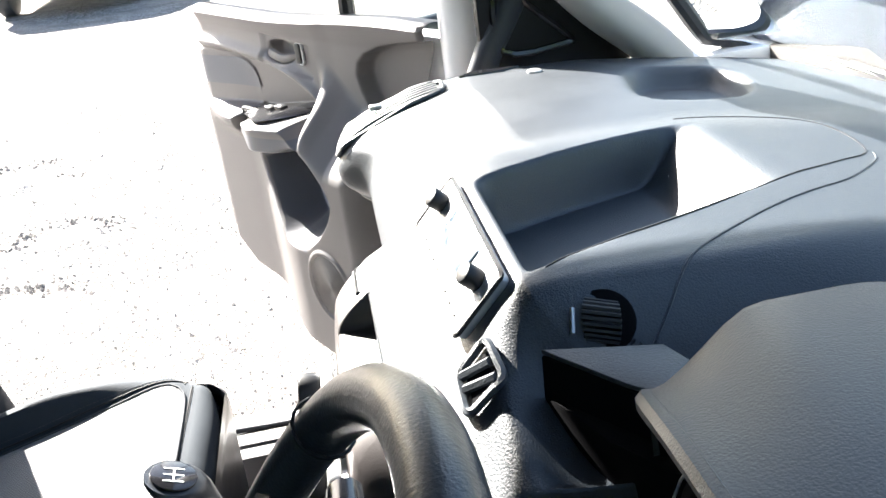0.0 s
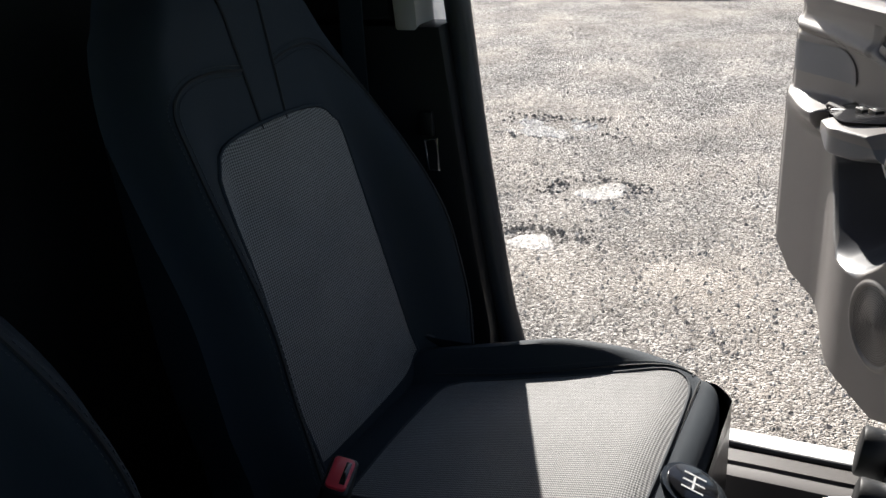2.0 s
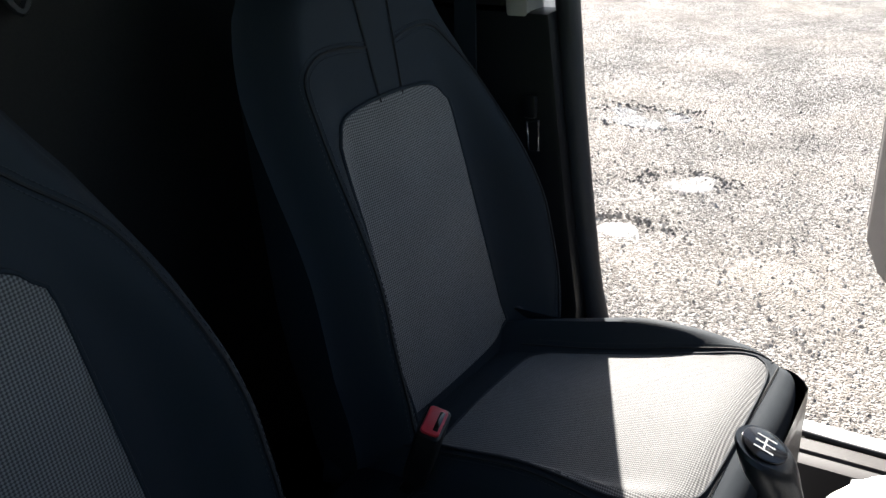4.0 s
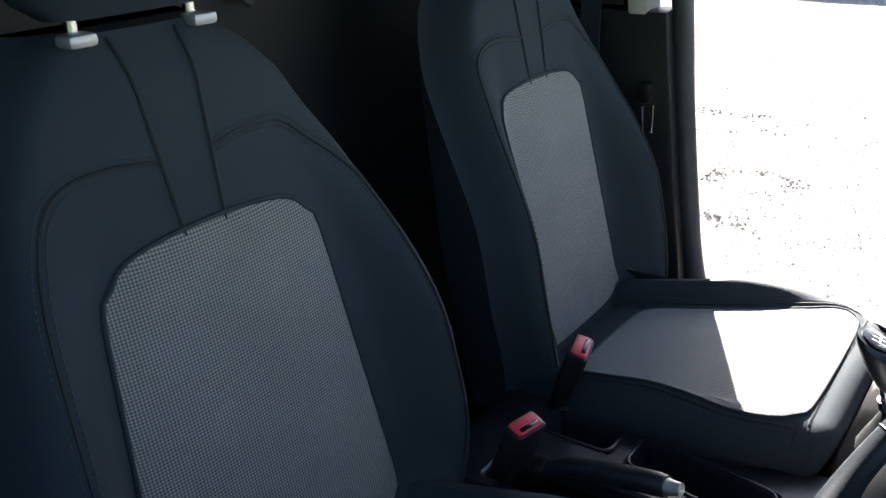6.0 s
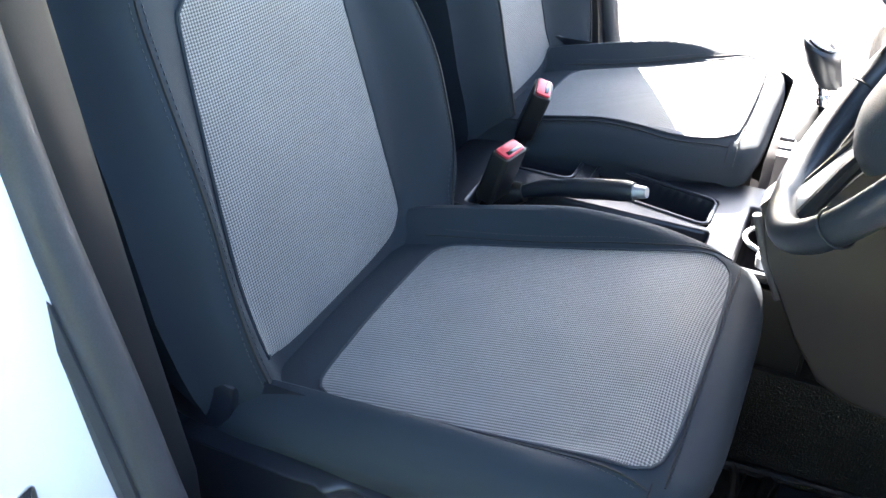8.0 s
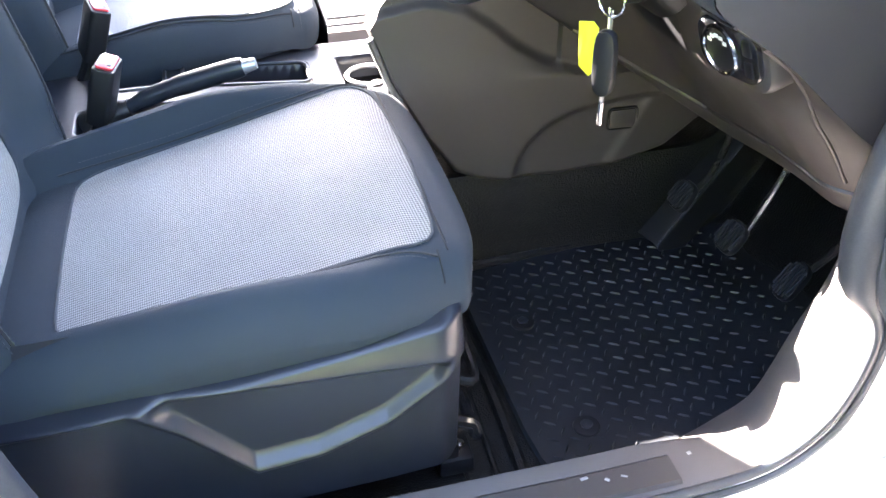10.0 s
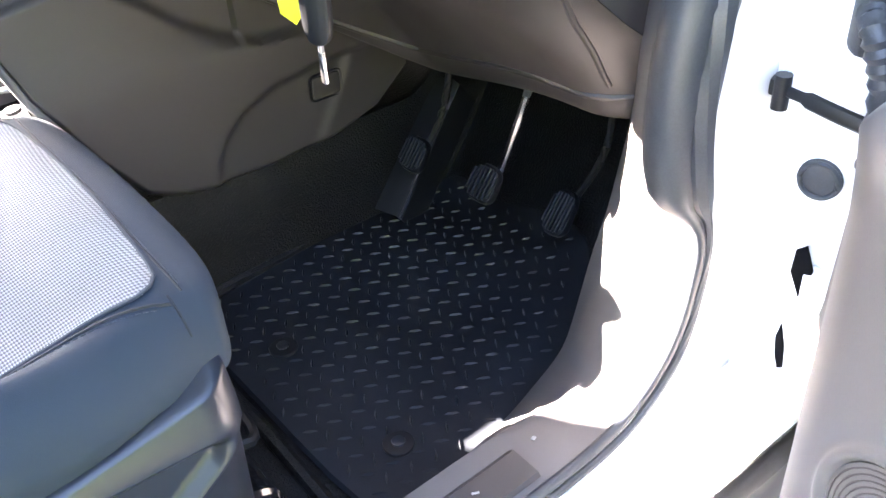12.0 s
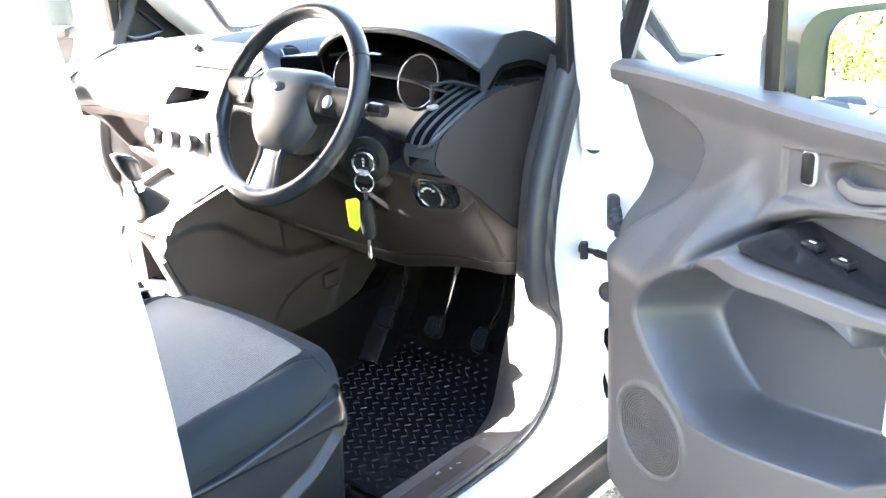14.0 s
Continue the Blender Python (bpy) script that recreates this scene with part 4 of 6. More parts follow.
def footrest():
    """A sloping rest left of the pedals, with highlights on its edges put in as paler rods."""
    f = thing("footrest", (0.16, 1.10, 0.45), "black moulded footrest with highlights put on its edges beside the pedals", "footrest")
    rows = []
    for t in np.linspace(0, 1, 12):
        y, z = 1.058 + 0.16 * t, 0.462 + 0.18 * t
        rows.append([(0.098 - 0.03 * t, y + 0.02, z - 0.03), (0.104 - 0.035 * t, y, z), (0.112 - 0.035 * t, y - 0.003, z + 0.004), (0.196 - 0.03 * t, y + 0.018, z + 0.006), (0.205 - 0.03 * t, y + 0.022, z), (0.208 - 0.03 * t, y + 0.05, z - 0.04)])
    part("plate", skin(rows), BLACK, f, "black plastic rest plate")
    # paler rods stand in for light caught along both edges
    part("edge_highlight", tube([(0.107 - 0.035 * t, 1.056 + 0.16 * t, 0.465 + 0.18 * t) for t in np.linspace(0, 1, 8)], 0.0035, 6), SHELL, f, "paler rod put as a highlight on the edge")
    part("edge_highlight", tube([(0.204 - 0.03 * t, 1.079 + 0.16 * t, 0.467 + 0.18 * t) for t in np.linspace(0, 0.8, 8)], 0.0028, 6), SHELL, f, "paler rod put as a highlight on the edge")


footrest()
pedal(0.258, 1.088, 0.603, 0.054, 0.054, 52, "ribbed black rubber clutch pedal", [(0.262, 1.10, 0.615), (0.275, 1.12, 0.66), (0.285, 1.135, 0.74), (0.30, 1.13, 0.88)])
pedal(0.422, 1.085, 0.625, 0.056, 0.054, 52, "ribbed black rubber brake pedal on a bright arm", [(0.432, 1.098, 0.645), (0.447, 1.108, 0.70), (0.468, 1.12, 0.78), (0.495, 1.13, 0.90)])
pedal(0.520, 1.135, 0.600, 0.046, 0.066, 52, "ribbed black accelerator pedal", [(0.525, 1.155, 0.625), (0.55, 1.18, 0.70), (0.56, 1.19, 0.85)])


# ---- dashboard ----
DASH_T = [0.0, 0.12, 0.26, 0.38, 0.43, 0.53, 0.60, 0.68, 0.78, 0.87, 0.90, 0.94, 1.0]
SIDE_Y = [1.64, 1.40, 1.18, 1.00, 0.93, 0.845, 0.825, 0.885, 0.935, 1.01, 1.045, 1.08, 1.30]
SIDE_Z = [1.195, 1.235, 1.262, 1.262, 1.245, 1.19, 1.13, 1.055, 0.965, 0.885, 0.845, 0.812, 0.88]
MID_Y = [1.64, 1.40, 1.18, 0.99, 0.905, 0.850, 0.797, 0.762, 0.75, 0.77, 0.80, 0.88, 1.30]
MID_Z = [1.195, 1.250, 1.288, 1.294, 1.290, 1.230, 1.208, 1.173, 1.08, 0.98, 0.95, 0.92, 0.95]


def curve(values, t):
    """A smooth line through the profile's keys."""
    k = min(max(int(np.searchsorted(DASH_T, t)) - 1, 0), len(DASH_T) - 2)
    f = (t - DASH_T[k]) / (DASH_T[k + 1] - DASH_T[k])
    p = [values[min(max(k + i, 0), len(values) - 1)] for i in (-1, 0, 1, 2)]
    smooth = 0.5 * (2 * p[1] + (p[2] - p[0]) * f + (2 * p[0] - 5 * p[1] + 4 * p[2] - p[3]) * f * f + (3 * p[1] - p[0] - 3 * p[2] + p[3]) * f**3)
    return 0.5 * smooth + 0.5 * (p[1] + (p[2] - p[1]) * f)


def dash_skin(x, t):
    mid = ease(0.225 + 0.075 * ease(0.45, 0.50, t), 0.125, x) if x > 0 else ease(-0.30, -0.125, x)
    y = curve(SIDE_Y, t) * (1 - mid) + curve(MID_Y, t) * mid
    z = curve(SIDE_Z, t) * (1 - mid) + curve(MID_Z, t) * mid
    end = abs(x) / 0.74
    z -= 0.035 * end**3 * ease(0.75, 0.3, t)
    y += 0.02 * end**6 * ease(0.05, 0.5, t) * ease(1.0, 0.6, t)
    # the lower edge falls towards the middle, and the ends turn away to the pillars
    fall = ease(0.62, 0.18, abs(x)) * ease(0.80, 0.92, t) * (1 - mid)
    z -= 0.085 * fall
    y += 0.055 * fall
    y += 0.075 * ease(0.60, 0.722, abs(x)) ** 2 * ease(0.66, 0.84, t)
    # pods for the outer air vents stand out towards the seats
    pod = ease(0.53, 0.61, abs(x)) * ease(0.36, 0.50, t) * ease(0.70, 0.56, t)
    y -= 0.048 * pod
    if x > 0:
        # the driver's half is hollowed between stack and hood
        dip = ease(0.13, 0.22, x) * ease(0.40, 0.26, x) * ease(0.26, 0.40, t) * ease(0.50, 0.44, t)
        z -= 0.035 * dip
        y += 0.03 * dip
    # open tray on the top
    if 0.2 < t < 0.5:
        cx, wx, w = 0.008 - 0.38 * (y - 0.917), 0.094, 0.011
        hole = ease(cx - wx - w, cx - wx + w, x) * ease(cx + wx + w, cx + wx - w, x) * ease(0.908, 0.930, y) * ease(1.160, 1.085, y)
        z -= 0.058 * hole
    # shallow oval tray by the windscreen
    if t < 0.3:
        r = (abs((x + 0.475) / 0.115) ** 3 + abs((y - 1.280 + 0.25 * (x + 0.475)) / 0.080) ** 3) ** (1 / 3)
        z -= 0.032 * ease(1.10, 0.80, r)
    # opening for the instruments
    hole = ease(0.255, 0.275, x) * ease(0.655, 0.635, x) * ease(0.42, 0.46, t) * ease(0.66, 0.62, t)
    y += 0.12 * hole
    # open slot in the stack
    hole = ease(-0.070, -0.064, x) * ease(0.070, 0.064, x) * ease(0.605, 0.613, t) * ease(0.685, 0.677, t)
    y += 0.06 * hole
    # passenger's open shelf
    hole = ease(-0.66, -0.64, x) * ease(-0.24, -0.26, x) * ease(0.655, 0.675, t) * ease(0.80, 0.78, t)
    y += 0.05 * hole
    return Vector((x, y, z))


def dashboard():
    d = thing("dashboard", (0, 1.1, 0.9), "dark textured plastic dashboard with moulded trays", "dashboard")
    xs = np.unique(np.concatenate([np.linspace(-0.722, 0.722, 150), np.linspace(-0.26, 0.14, 150), np.linspace(0.22, 0.27, 12), np.linspace(0.56, 0.61, 12)]))
    upper = np.unique(np.concatenate([np.linspace(0, 0.62, 110), np.linspace(0.28, 0.45, 120)]))
    part("top_panel", skin([[dash_skin(x, t) for x in xs] for t in upper]), DASH, d, "dark blue-grey grained dashboard top", sharp=180)
    part("lower_panel", skin([[dash_skin(x, t) for x in xs] for t in np.linspace(0.62, 1.0, 60)]), LOWER, d, "taupe plastic lower dashboard", sharp=180)
    for s in (-1, 1):
        ring = [dash_skin(s * 0.722, t) for t in np.linspace(0, 1, 60)]
        bm = bmesh.new()
        bm.faces.new([bm.verts.new(p + Vector((s * 0.002, 0, 0))) for p in ring])
        part("end_cap", bm, LOWER, d, smooth=False)
    part("join_line", tube([dash_skin(x, 0.622) + Vector((0, -0.001, 0)) for x in np.linspace(-0.718, 0.718, 60)], 0.0025, 5), BLACK, d)
    # air vents on the pods and demister slots before the windscreen
    for s in (-1, 1):
        # black skin on the closed pod stands in for shade in the vent
        v = part("vent_well", skin([[dash_skin(s * x, t) + Vector((0, -0.0015, 0.002)) for x in np.linspace(0.606, 0.714, 10)] for t in np.linspace(0.405, 0.55, 12)]), DEEP, d, "air vent opening, its shade laid on as black skin")
        for k in range(6):
            pts = [dash_skin(s * (0.612 + 0.0195 * k), t) + Vector((0, -0.002, 0.003)) for t in np.linspace(0.405, 0.55, 12)]
            part("vent_slat", tube(pts, 0.0030, 6), DASH, v)
        ring = [dash_skin(s * (0.660 + xx), 0.4775 + yy) + Vector((0, -0.002, 0.003)) for xx, yy in rounded(0.116, 0.155, 0.03, 5)]
        part("vent_frame", tube(ring, 0.004, 6, closed=True), DASH, v)
        part("vent_tab", box(dash_skin(s * 0.667, 0.465) + Vector((0, -0.010, 0.008)), (0.014, 0.02, 0.008), 0.003), SILVER, v)
        for k in range(4):
            a, b = dash_skin(s * (0.700 + 0.008 * k), 0.335 - 0.006 * k), dash_skin(s * (0.700 + 0.008 * k), 0.385 - 0.004 * k)
            part("demister_slot", tube([a + Vector((0, 0, 0.001)), b + Vector((0, 0, 0.001))], 0.003, 6), GLOSS, d)
        yz = [(v2.x, v2.y) for v2 in spline([(0.835, 1.135, 0), (0.85, 1.08, 0), (0.90, 1.05, 0), (0.92, 1.10, 0), (0.89, 1.145, 0)], 4, closed=True)]
        me = Matrix(((0, 0, s, s * 0.7225), (1, 0, 0, 0), (0, 1, 0, 0), (0, 0, 0, 1)))
        if s < 0:
            # gloss black plate in place of a shaded opening
            part("end_opening", prism(yz, 0.004, 0.001, me), GLOSS, d, "gloss black plate put for the shaded dash end opening")
    flank = skin([[dash_skin(x, t) + Vector((-0.001, -0.002, 0)) for x in np.linspace(0.60, 0.60 + 0.115 * (1 - k), 6)] for k, t in ((0, 0.575), (0.3, 0.60), (0.6, 0.63), (0.85, 0.66))])
    part("column_panel", skin([[dash_skin(x, t) + Vector((0, -0.004, 0.001)) for x in np.linspace(0.32, 0.497 - 0.042 * (t - 0.62) / 0.17, 14)] for t in np.linspace(0.622, 0.79, 12)]), BLACK, d, "black panel round the steering column")
    crease = spline([(0.712, 0.655, 0), (0.702, 0.711, 0), (0.688, 0.756, 0), (0.678, 0.80, 0), (0.670, 0.845, 0), (0.664, 0.88, 0)], 6)
    part("end_crease", tube([dash_skin(p.x, p.y) for p in crease], 0.0035, 8), LOWER, d)
    part("lower_lip", tube([dash_skin(x, 0.895) for x in np.linspace(0.19, 0.69, 40)], 0.0045, 8), LOWER, d)
    part("gloss_flank", flank, GLOSS, d, "gloss black flank below the air vent")
    # raised edge lines round the middle pod
    def on_top(x, y):
        ts = np.linspace(0.45, 0.05, 120)
        t = np.interp(y, [dash_skin(x, q).y for q in ts], ts)
        return dash_skin(x, t)
    line = [(0.190, 0.965), (0.168, 0.995), (0.127, 1.035), (0.093, 1.085), (0.063, 1.138), (0.029, 1.21), (-0.020, 1.268), (-0.046, 1.284)]
    part("edge_line", tube([on_top(p.x, p.y) for p in spline([(x, y, 0) for x, y in line], 8)], 0.0011, 6), DASH, d)
    line = [(0.112, 0.925), (0.095, 0.96), (0.060, 1.06), (0.022, 1.145), (-0.022, 1.235), (-0.052, 1.280), (-0.120, 1.292), (-0.185, 1.275), (-0.225, 1.225), (-0.238, 1.165)]
    part("tray_seam", tube([on_top(p.x, p.y) for p in spline([(x, y, 0) for x, y in line], 8)], 0.0010, 5), BLACK, d)
    part("sensor", disc(dash_skin(-0.64, 0.31), 0.012, 0.004, (0, 0, 1)), SILVER, d, "small pale sun sensor")
    # radio in the middle stack
    a, b = dash_skin(0, 0.53), dash_skin(0, 0.435)
    m = frame_of((a + b) / 2 + Vector((0, -0.003, 0.002)), (1, 0, 0), b - a) @ Matrix.Translation((0, 0.006, 0)) @ Matrix.Diagonal((0.97, 0.80, 1.0, 1.0))
    r = thing("car_radio", a, "silver and black car radio with small display", "radio")
    part("body", prism(rounded(0.226, 0.074, 0.006), 0.010, 0.002, m @ Matrix.Translation((0, 0, -0.003))), SILVER, r)
    part("bezel", tube([m @ Vector((x, y, 0.006)) for x, y in rounded(0.228, 0.076, 0.006, 3)], 0.0022, 5, closed=True), BLACK, r)
    part("display", prism(rounded(0.098, 0.036, 0.003), 0.003, 0.001, m @ Matrix.Translation((0.005, 0.010, 0.006))), SCREEN, r, "blue-grey glossy display")
    for q in (-1, 1):
        part("knob", prism([(0.0115 * math.cos(k * math.pi / 10), 0.0115 * math.sin(k * math.pi / 10)) for k in range(20)], 0.017, 0.003, m @ Matrix.Translation((q * 0.086, 0.012, 0.006))), BLACK, r, "black rotary knob")
    for k in range(8):
        part("preset_button", prism(rounded(0.020, 0.008, 0.002), 0.0015, 0.0005, m @ Matrix.Translation((-0.086 + 0.0245 * k, -0.019, 0.006))), SILVER, r)
    for k in range(9):
        part("small_mark", box((0, 0, 0), (0.006, 0.0025, 0.001), 0, m @ Matrix.Translation((-0.088 + 0.022 * k, -0.0285, 0.0075))), BLACK, r)
    # black lining puts the slot's shade into its colour
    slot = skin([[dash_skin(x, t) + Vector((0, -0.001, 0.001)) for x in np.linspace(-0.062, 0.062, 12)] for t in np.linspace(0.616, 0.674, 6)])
    part("slot_lining", slot, DEEP, d, "open slot below the radio, its shade put in black")
    # heater panel below the radio
    a = dash_skin(0, 0.755)
    h = thing("heater_panel", a, "grey heater control panel with three dials", "heater controls")
    m = frame_of(a + Vector((0, -0.01, 0)), (1, 0, 0), dash_skin(0, 0.70) - a)
    part("plate", prism(rounded(0.22, 0.065, 0.012), 0.012, 0.003, m @ Matrix.Translation((0, 0, -0.004))), SILVER, h)
    for k in (-1, 0, 1):
        part("dial", prism([(0.021 * math.cos(j * math.pi / 12), 0.021 * math.sin(j * math.pi / 12)) for j in range(24)], 0.022, 0.003, m @ Matrix.Translation((0.072 * k, 0, 0.008))), BLACK, h, "black ribbed dial")
    # roller vents sunk in the flanks of the stack
    for q in (1, -1):
        c = Vector((q * 0.163, 0.950, 1.270)) if q > 0 else Vector((-0.128, 0.880, 1.246))
        nrm = Vector((q * 0.72, -0.22, 0.62)).normalized()
        if q < 0:
            nrm = Vector((-0.5, -0.6, 0.6)).normalized()
        e1 = nrm.cross(Vector((0, 0, 1))).normalized()
        e2 = e1.cross(nrm)
        v = thing("roller_vent", c, "black ribbed roller vent with silver tab", "air vent", "centre air vents")
        if q > 0:
            part("well", disc(c - nrm * 0.012, 0.024, 0.011, nrm, 28, 0.003), DEEP, v)
        for k in range(11):
            a = -1.25 + 0.25 * k
            o = c + nrm * (0.0165 * math.cos(a) - 0.009) + e2 * 0.0165 * math.sin(a)
            half = 0.0135 * math.cos(a * 0.55)
            part("rib", tube([o - e1 * half - e2 * 0.002, o + e1 * half + e2 * 0.002], 0.0019, 6), BLACK, v)
        part("drum", tube([c - e1 * 0.0125 - nrm * 0.009, c + e1 * 0.0125 - nrm * 0.009], 0.0157, 18), GLOSS, v)
        if q < 0:
            continue
        part("tab", tube([c + e1 * q * 0.020 + nrm * 0.006 - e2 * 0.009, c + e1 * q * 0.020 + nrm * 0.006 + e2 * 0.009], 0.0018, 6), SILVER, v)
        pts = [c + e1 * 0.028 * math.cos(a) + e2 * 0.028 * math.sin(a) - nrm * 0.002 for a in np.linspace(-2.6, 0.4, 22)]
        part("lip", tube(pts, 0.0035, 8), DASH, v)
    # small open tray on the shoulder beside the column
    # flat black patch laid on for the shade of an open tray
    tray = part("shoulder_tray", skin([[dash_skin(x, t) + Vector((0.002, -0.002, 0.002)) for x in np.linspace(0.145, 0.172, 8)] for t in np.linspace(0.493, 0.521, 8)]), DEEP, d, "small open tray, its shade laid on in black")
    ring = [dash_skin(0.157 + xx, 0.507 + yy) + Vector((0.003, -0.003, 0.003)) for xx, yy in rounded(0.042, 0.046, 0.010, 4)]
    part("tray_rim", tube(ring, 0.0035, 6, closed=True), DASH, tray)
    for k in (0, 1):
        a, b = dash_skin(0.142 + 0.014 * k, 0.525) + Vector((0.003, -0.003, 0.003)), dash_skin(0.157 + 0.014 * k, 0.49) + Vector((0.003, -0.003, 0.003))
        part("tray_web", tube([a, b], 0.004, 6), DASH, tray)
    # instrument hood
    rows = []
    for y in np.linspace(0.0, 1.0, 30):
        yy = 0.930 + 0.36 * y
        rise = ease(0.0, 0.20, y)
        row = []
        for q in np.linspace(-1, 1, 61):
            a = abs(q)
            edge = 1.281 + 0.046 * rise
            h = edge + (0.064 - 0.040 * rise) * (1 - a**2.6)
            h += (1.240 - h) * ease(0.35, 1.0, y)
            row.append((0.490 + 0.221 * q * (1 + 0.03 * y), yy - 0.018 * (1 - q * q) * (1 - y) + 0.012 * a**6 * (1 - y), h))
        foot = [(row[0][0] + 0.004, row[0][1] + 0.004, row[0][2] - 0.055), (row[0][0] - 0.001, row[0][1] + 0.001, row[0][2] - 0.008)]
        tail = [(row[-1][0] + 0.001, row[-1][1] + 0.001, row[-1][2] - 0.008), (row[-1][0] - 0.004, row[-1][1] + 0.004, row[-1][2] - 0.055)]
        rows.append(foot + row + tail)
    hood = thing("instrument_hood", (0.49, 0.95, 1.24), "dark grained hood over the instruments", "instrument hood")
    part("shell", skin(rows), DASH, hood, sharp=60)
    # matt black inside colours in the shade under the hood
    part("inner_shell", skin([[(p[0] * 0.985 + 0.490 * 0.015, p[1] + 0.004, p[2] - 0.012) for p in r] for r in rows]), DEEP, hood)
    part("lip", tube([Vector(p) + Vector((0, 0.002, -0.006)) for p in rows[0][2:-2]], 0.007, 8), DASH, hood)
    # black cheek and riser put in the deep shade beside the instruments
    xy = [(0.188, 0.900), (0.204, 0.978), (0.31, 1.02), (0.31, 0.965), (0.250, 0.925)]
    part("side_cheek", prism(xy, 0.078, 0.004, Matrix.Translation((0, 0, 1.158))), DEEP, hood, "cheek beside the instruments, its deep shade put in black")
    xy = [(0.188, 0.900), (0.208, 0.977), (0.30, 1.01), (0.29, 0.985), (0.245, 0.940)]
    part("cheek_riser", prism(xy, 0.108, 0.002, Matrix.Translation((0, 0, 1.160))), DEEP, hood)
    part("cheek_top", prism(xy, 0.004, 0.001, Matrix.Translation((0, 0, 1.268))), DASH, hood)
    g = thing("instrument_cluster", (0.415, 0.95, 1.2), "black instrument cluster with two round dials", "instruments")
    part("backplate", box((0.465, 0.985, 1.205), (0.35, 0.02, 0.14), 0.01, pose(0, 0, 0, -20)), DEEP, g)
    for q in (-1, 1):
        dial = part("dial", disc((0.455 + q * 0.095, 0.955, 1.235), 0.055, 0.006, (0, -0.94, 0.34)), DEEP, g, "round gauge with pale ring")
        ring = [Vector((0.455 + q * 0.095, 0.945, 1.24)) + Vector((math.cos(a), -0.34 * math.sin(a) * -1, 0.94 * math.sin(a))) * 0.052 for a in np.linspace(0, 2 * math.pi, 28)[:-1]]
        part("bezel_ring", tube(ring, 0.001, 6, closed=True), SILVER, dial)
    # lower side of the middle stack, towards the driver's knees, and its passenger twin
    for s, nm in ((1, "knee_panel"), (-1, "knee_panel")):
        k = thing(nm, (s * 0.14, 0.8, 0.7), "taupe moulded side panel of the centre stack", "trim panel", "stack side panels")

        def relief(y, z):
            """How far the panel stands out: a sunk upper field, a slope, a proud lower field and a sunk pocket."""
            bow = lerp([(0.50, 0.915), (0.60, 0.935), (0.66, 0.944), (0.724, 0.930), (0.77, 0.898), (0.81, 0.862), (0.86, 0.832), (0.91, 0.812), (1.03, 0.806), (1.2, 0.80)], y)
            mid = lerp([(0.55, 0.775), (0.62, 0.788), (0.75, 0.806), (0.85, 0.818), (0.91, 0.812), (1.03, 0.806), (1.2, 0.80)], y)
            d = 0.160 - 0.014 * ease(bow - 0.006, bow + 0.008, z) - 0.012 * ease(mid - 0.006, bow + 0.001, z) * (1 if bow > mid + 0.008 else 0.4)
            low = lerp([(0.80, 0.60), (0.815, 0.66), (0.835, 0.695), (0.865, 0.722), (0.92, 0.745), (1.0, 0.757), (1.15, 0.765)], y)
            d -= 0.009 * ease(low + 0.004, low - 0.012, z) * ease(0.80, 0.83, y)
            d += 0.005 * ease(1.030, 1.055, y + 0.55 * (0.74 - z)) * ease(0.80, 0.76, z)
            return d
        foot = lambda y: lerp([(0.556, 0.968), (0.566, 0.93), (0.584, 0.88), (0.604, 0.825), (0.630, 0.775), (0.662, 0.715), (0.709, 0.648), (0.75, 0.628), (0.80, 0.617), (0.905, 0.611), (1.01, 0.620), (1.09, 0.643), (1.15, 0.69)], y)
        crown = lambda y: lerp([(0.576, 0.915), (0.60, 0.950), (0.64, 0.984), (0.74, 1.018), (0.85, 1.035), (1.2, 1.04)], y)
        rows = []
        for y in np.unique(np.concatenate([np.linspace(0.576 if s > 0 else 0.66, 0.72, 50), np.linspace(0.72, 1.15, 80)])):
            b, row = foot(y), []
            for f in np.linspace(0, 1, 90):
                z = b + (crown(y) - b) * f
                row.append((s * (relief(y, z) - 0.016 * ease(0.016, 0.0, z - b) ** 2), y, z))
            rows.append([(s * 0.10, y, crown(y)), (s * 0.10, y, b)] + row)
        part("panel", skin(rows, close_u=True, caps=True), LOWER, k, sharp=50)
        mc = frame_of((s * 0.1525, 1.004, 0.714), (0, 1, -0.02), (0, 0, 1))
        part("blank_cover", prism(rounded(0.048, 0.034, 0.006), 0.004, 0.0015, mc @ Matrix.Translation((0, 0, -0.001 if s > 0 else -0.003))), LOWER, k)
        part("cover_recess", tube([mc @ Vector((x, y, 0.001)) for x, y in rounded(0.054, 0.040, 0.008, 4)], 0.0018, 5, closed=True), BLACK, k)
        # paler strip stands in for sun on the taupe panel's edge
        lit = [(s * 0.146, y - 0.004, foot(y) + 0.002) for y in (np.linspace(0.578, 0.632, 14) if s > 0 else np.linspace(0.665, 0.70, 6))]
        part("lit_edge_strip", tube(lit, 0.006, 8), TRIM, k, "paler strip put as the sunlit edge towards the seats")
    # gear pod
    g = thing("gear_pod", (0, 0.7, 0.8), "silver-topped gear lever housing below the radio", "gear console")
    rows = []
    for t in np.linspace(0, 1, 16):
        y = 0.595 + 0.255 * t
        z = lerp([(0.60, 0.972), (0.66, 0.990), (0.74, 1.012), (0.85, 1.03)], y)
        rows.append([(x, y, z - 0.012 * ease(0.12, 0.09, abs(x)) - 0.02 * ease(0.06, 0.0, t)) for x in np.linspace(-0.02 - 0.13 * ease(0.55, 0.70, y), 0.15, 25)])
    part("top_plate", skin(rows), SILVER, g)
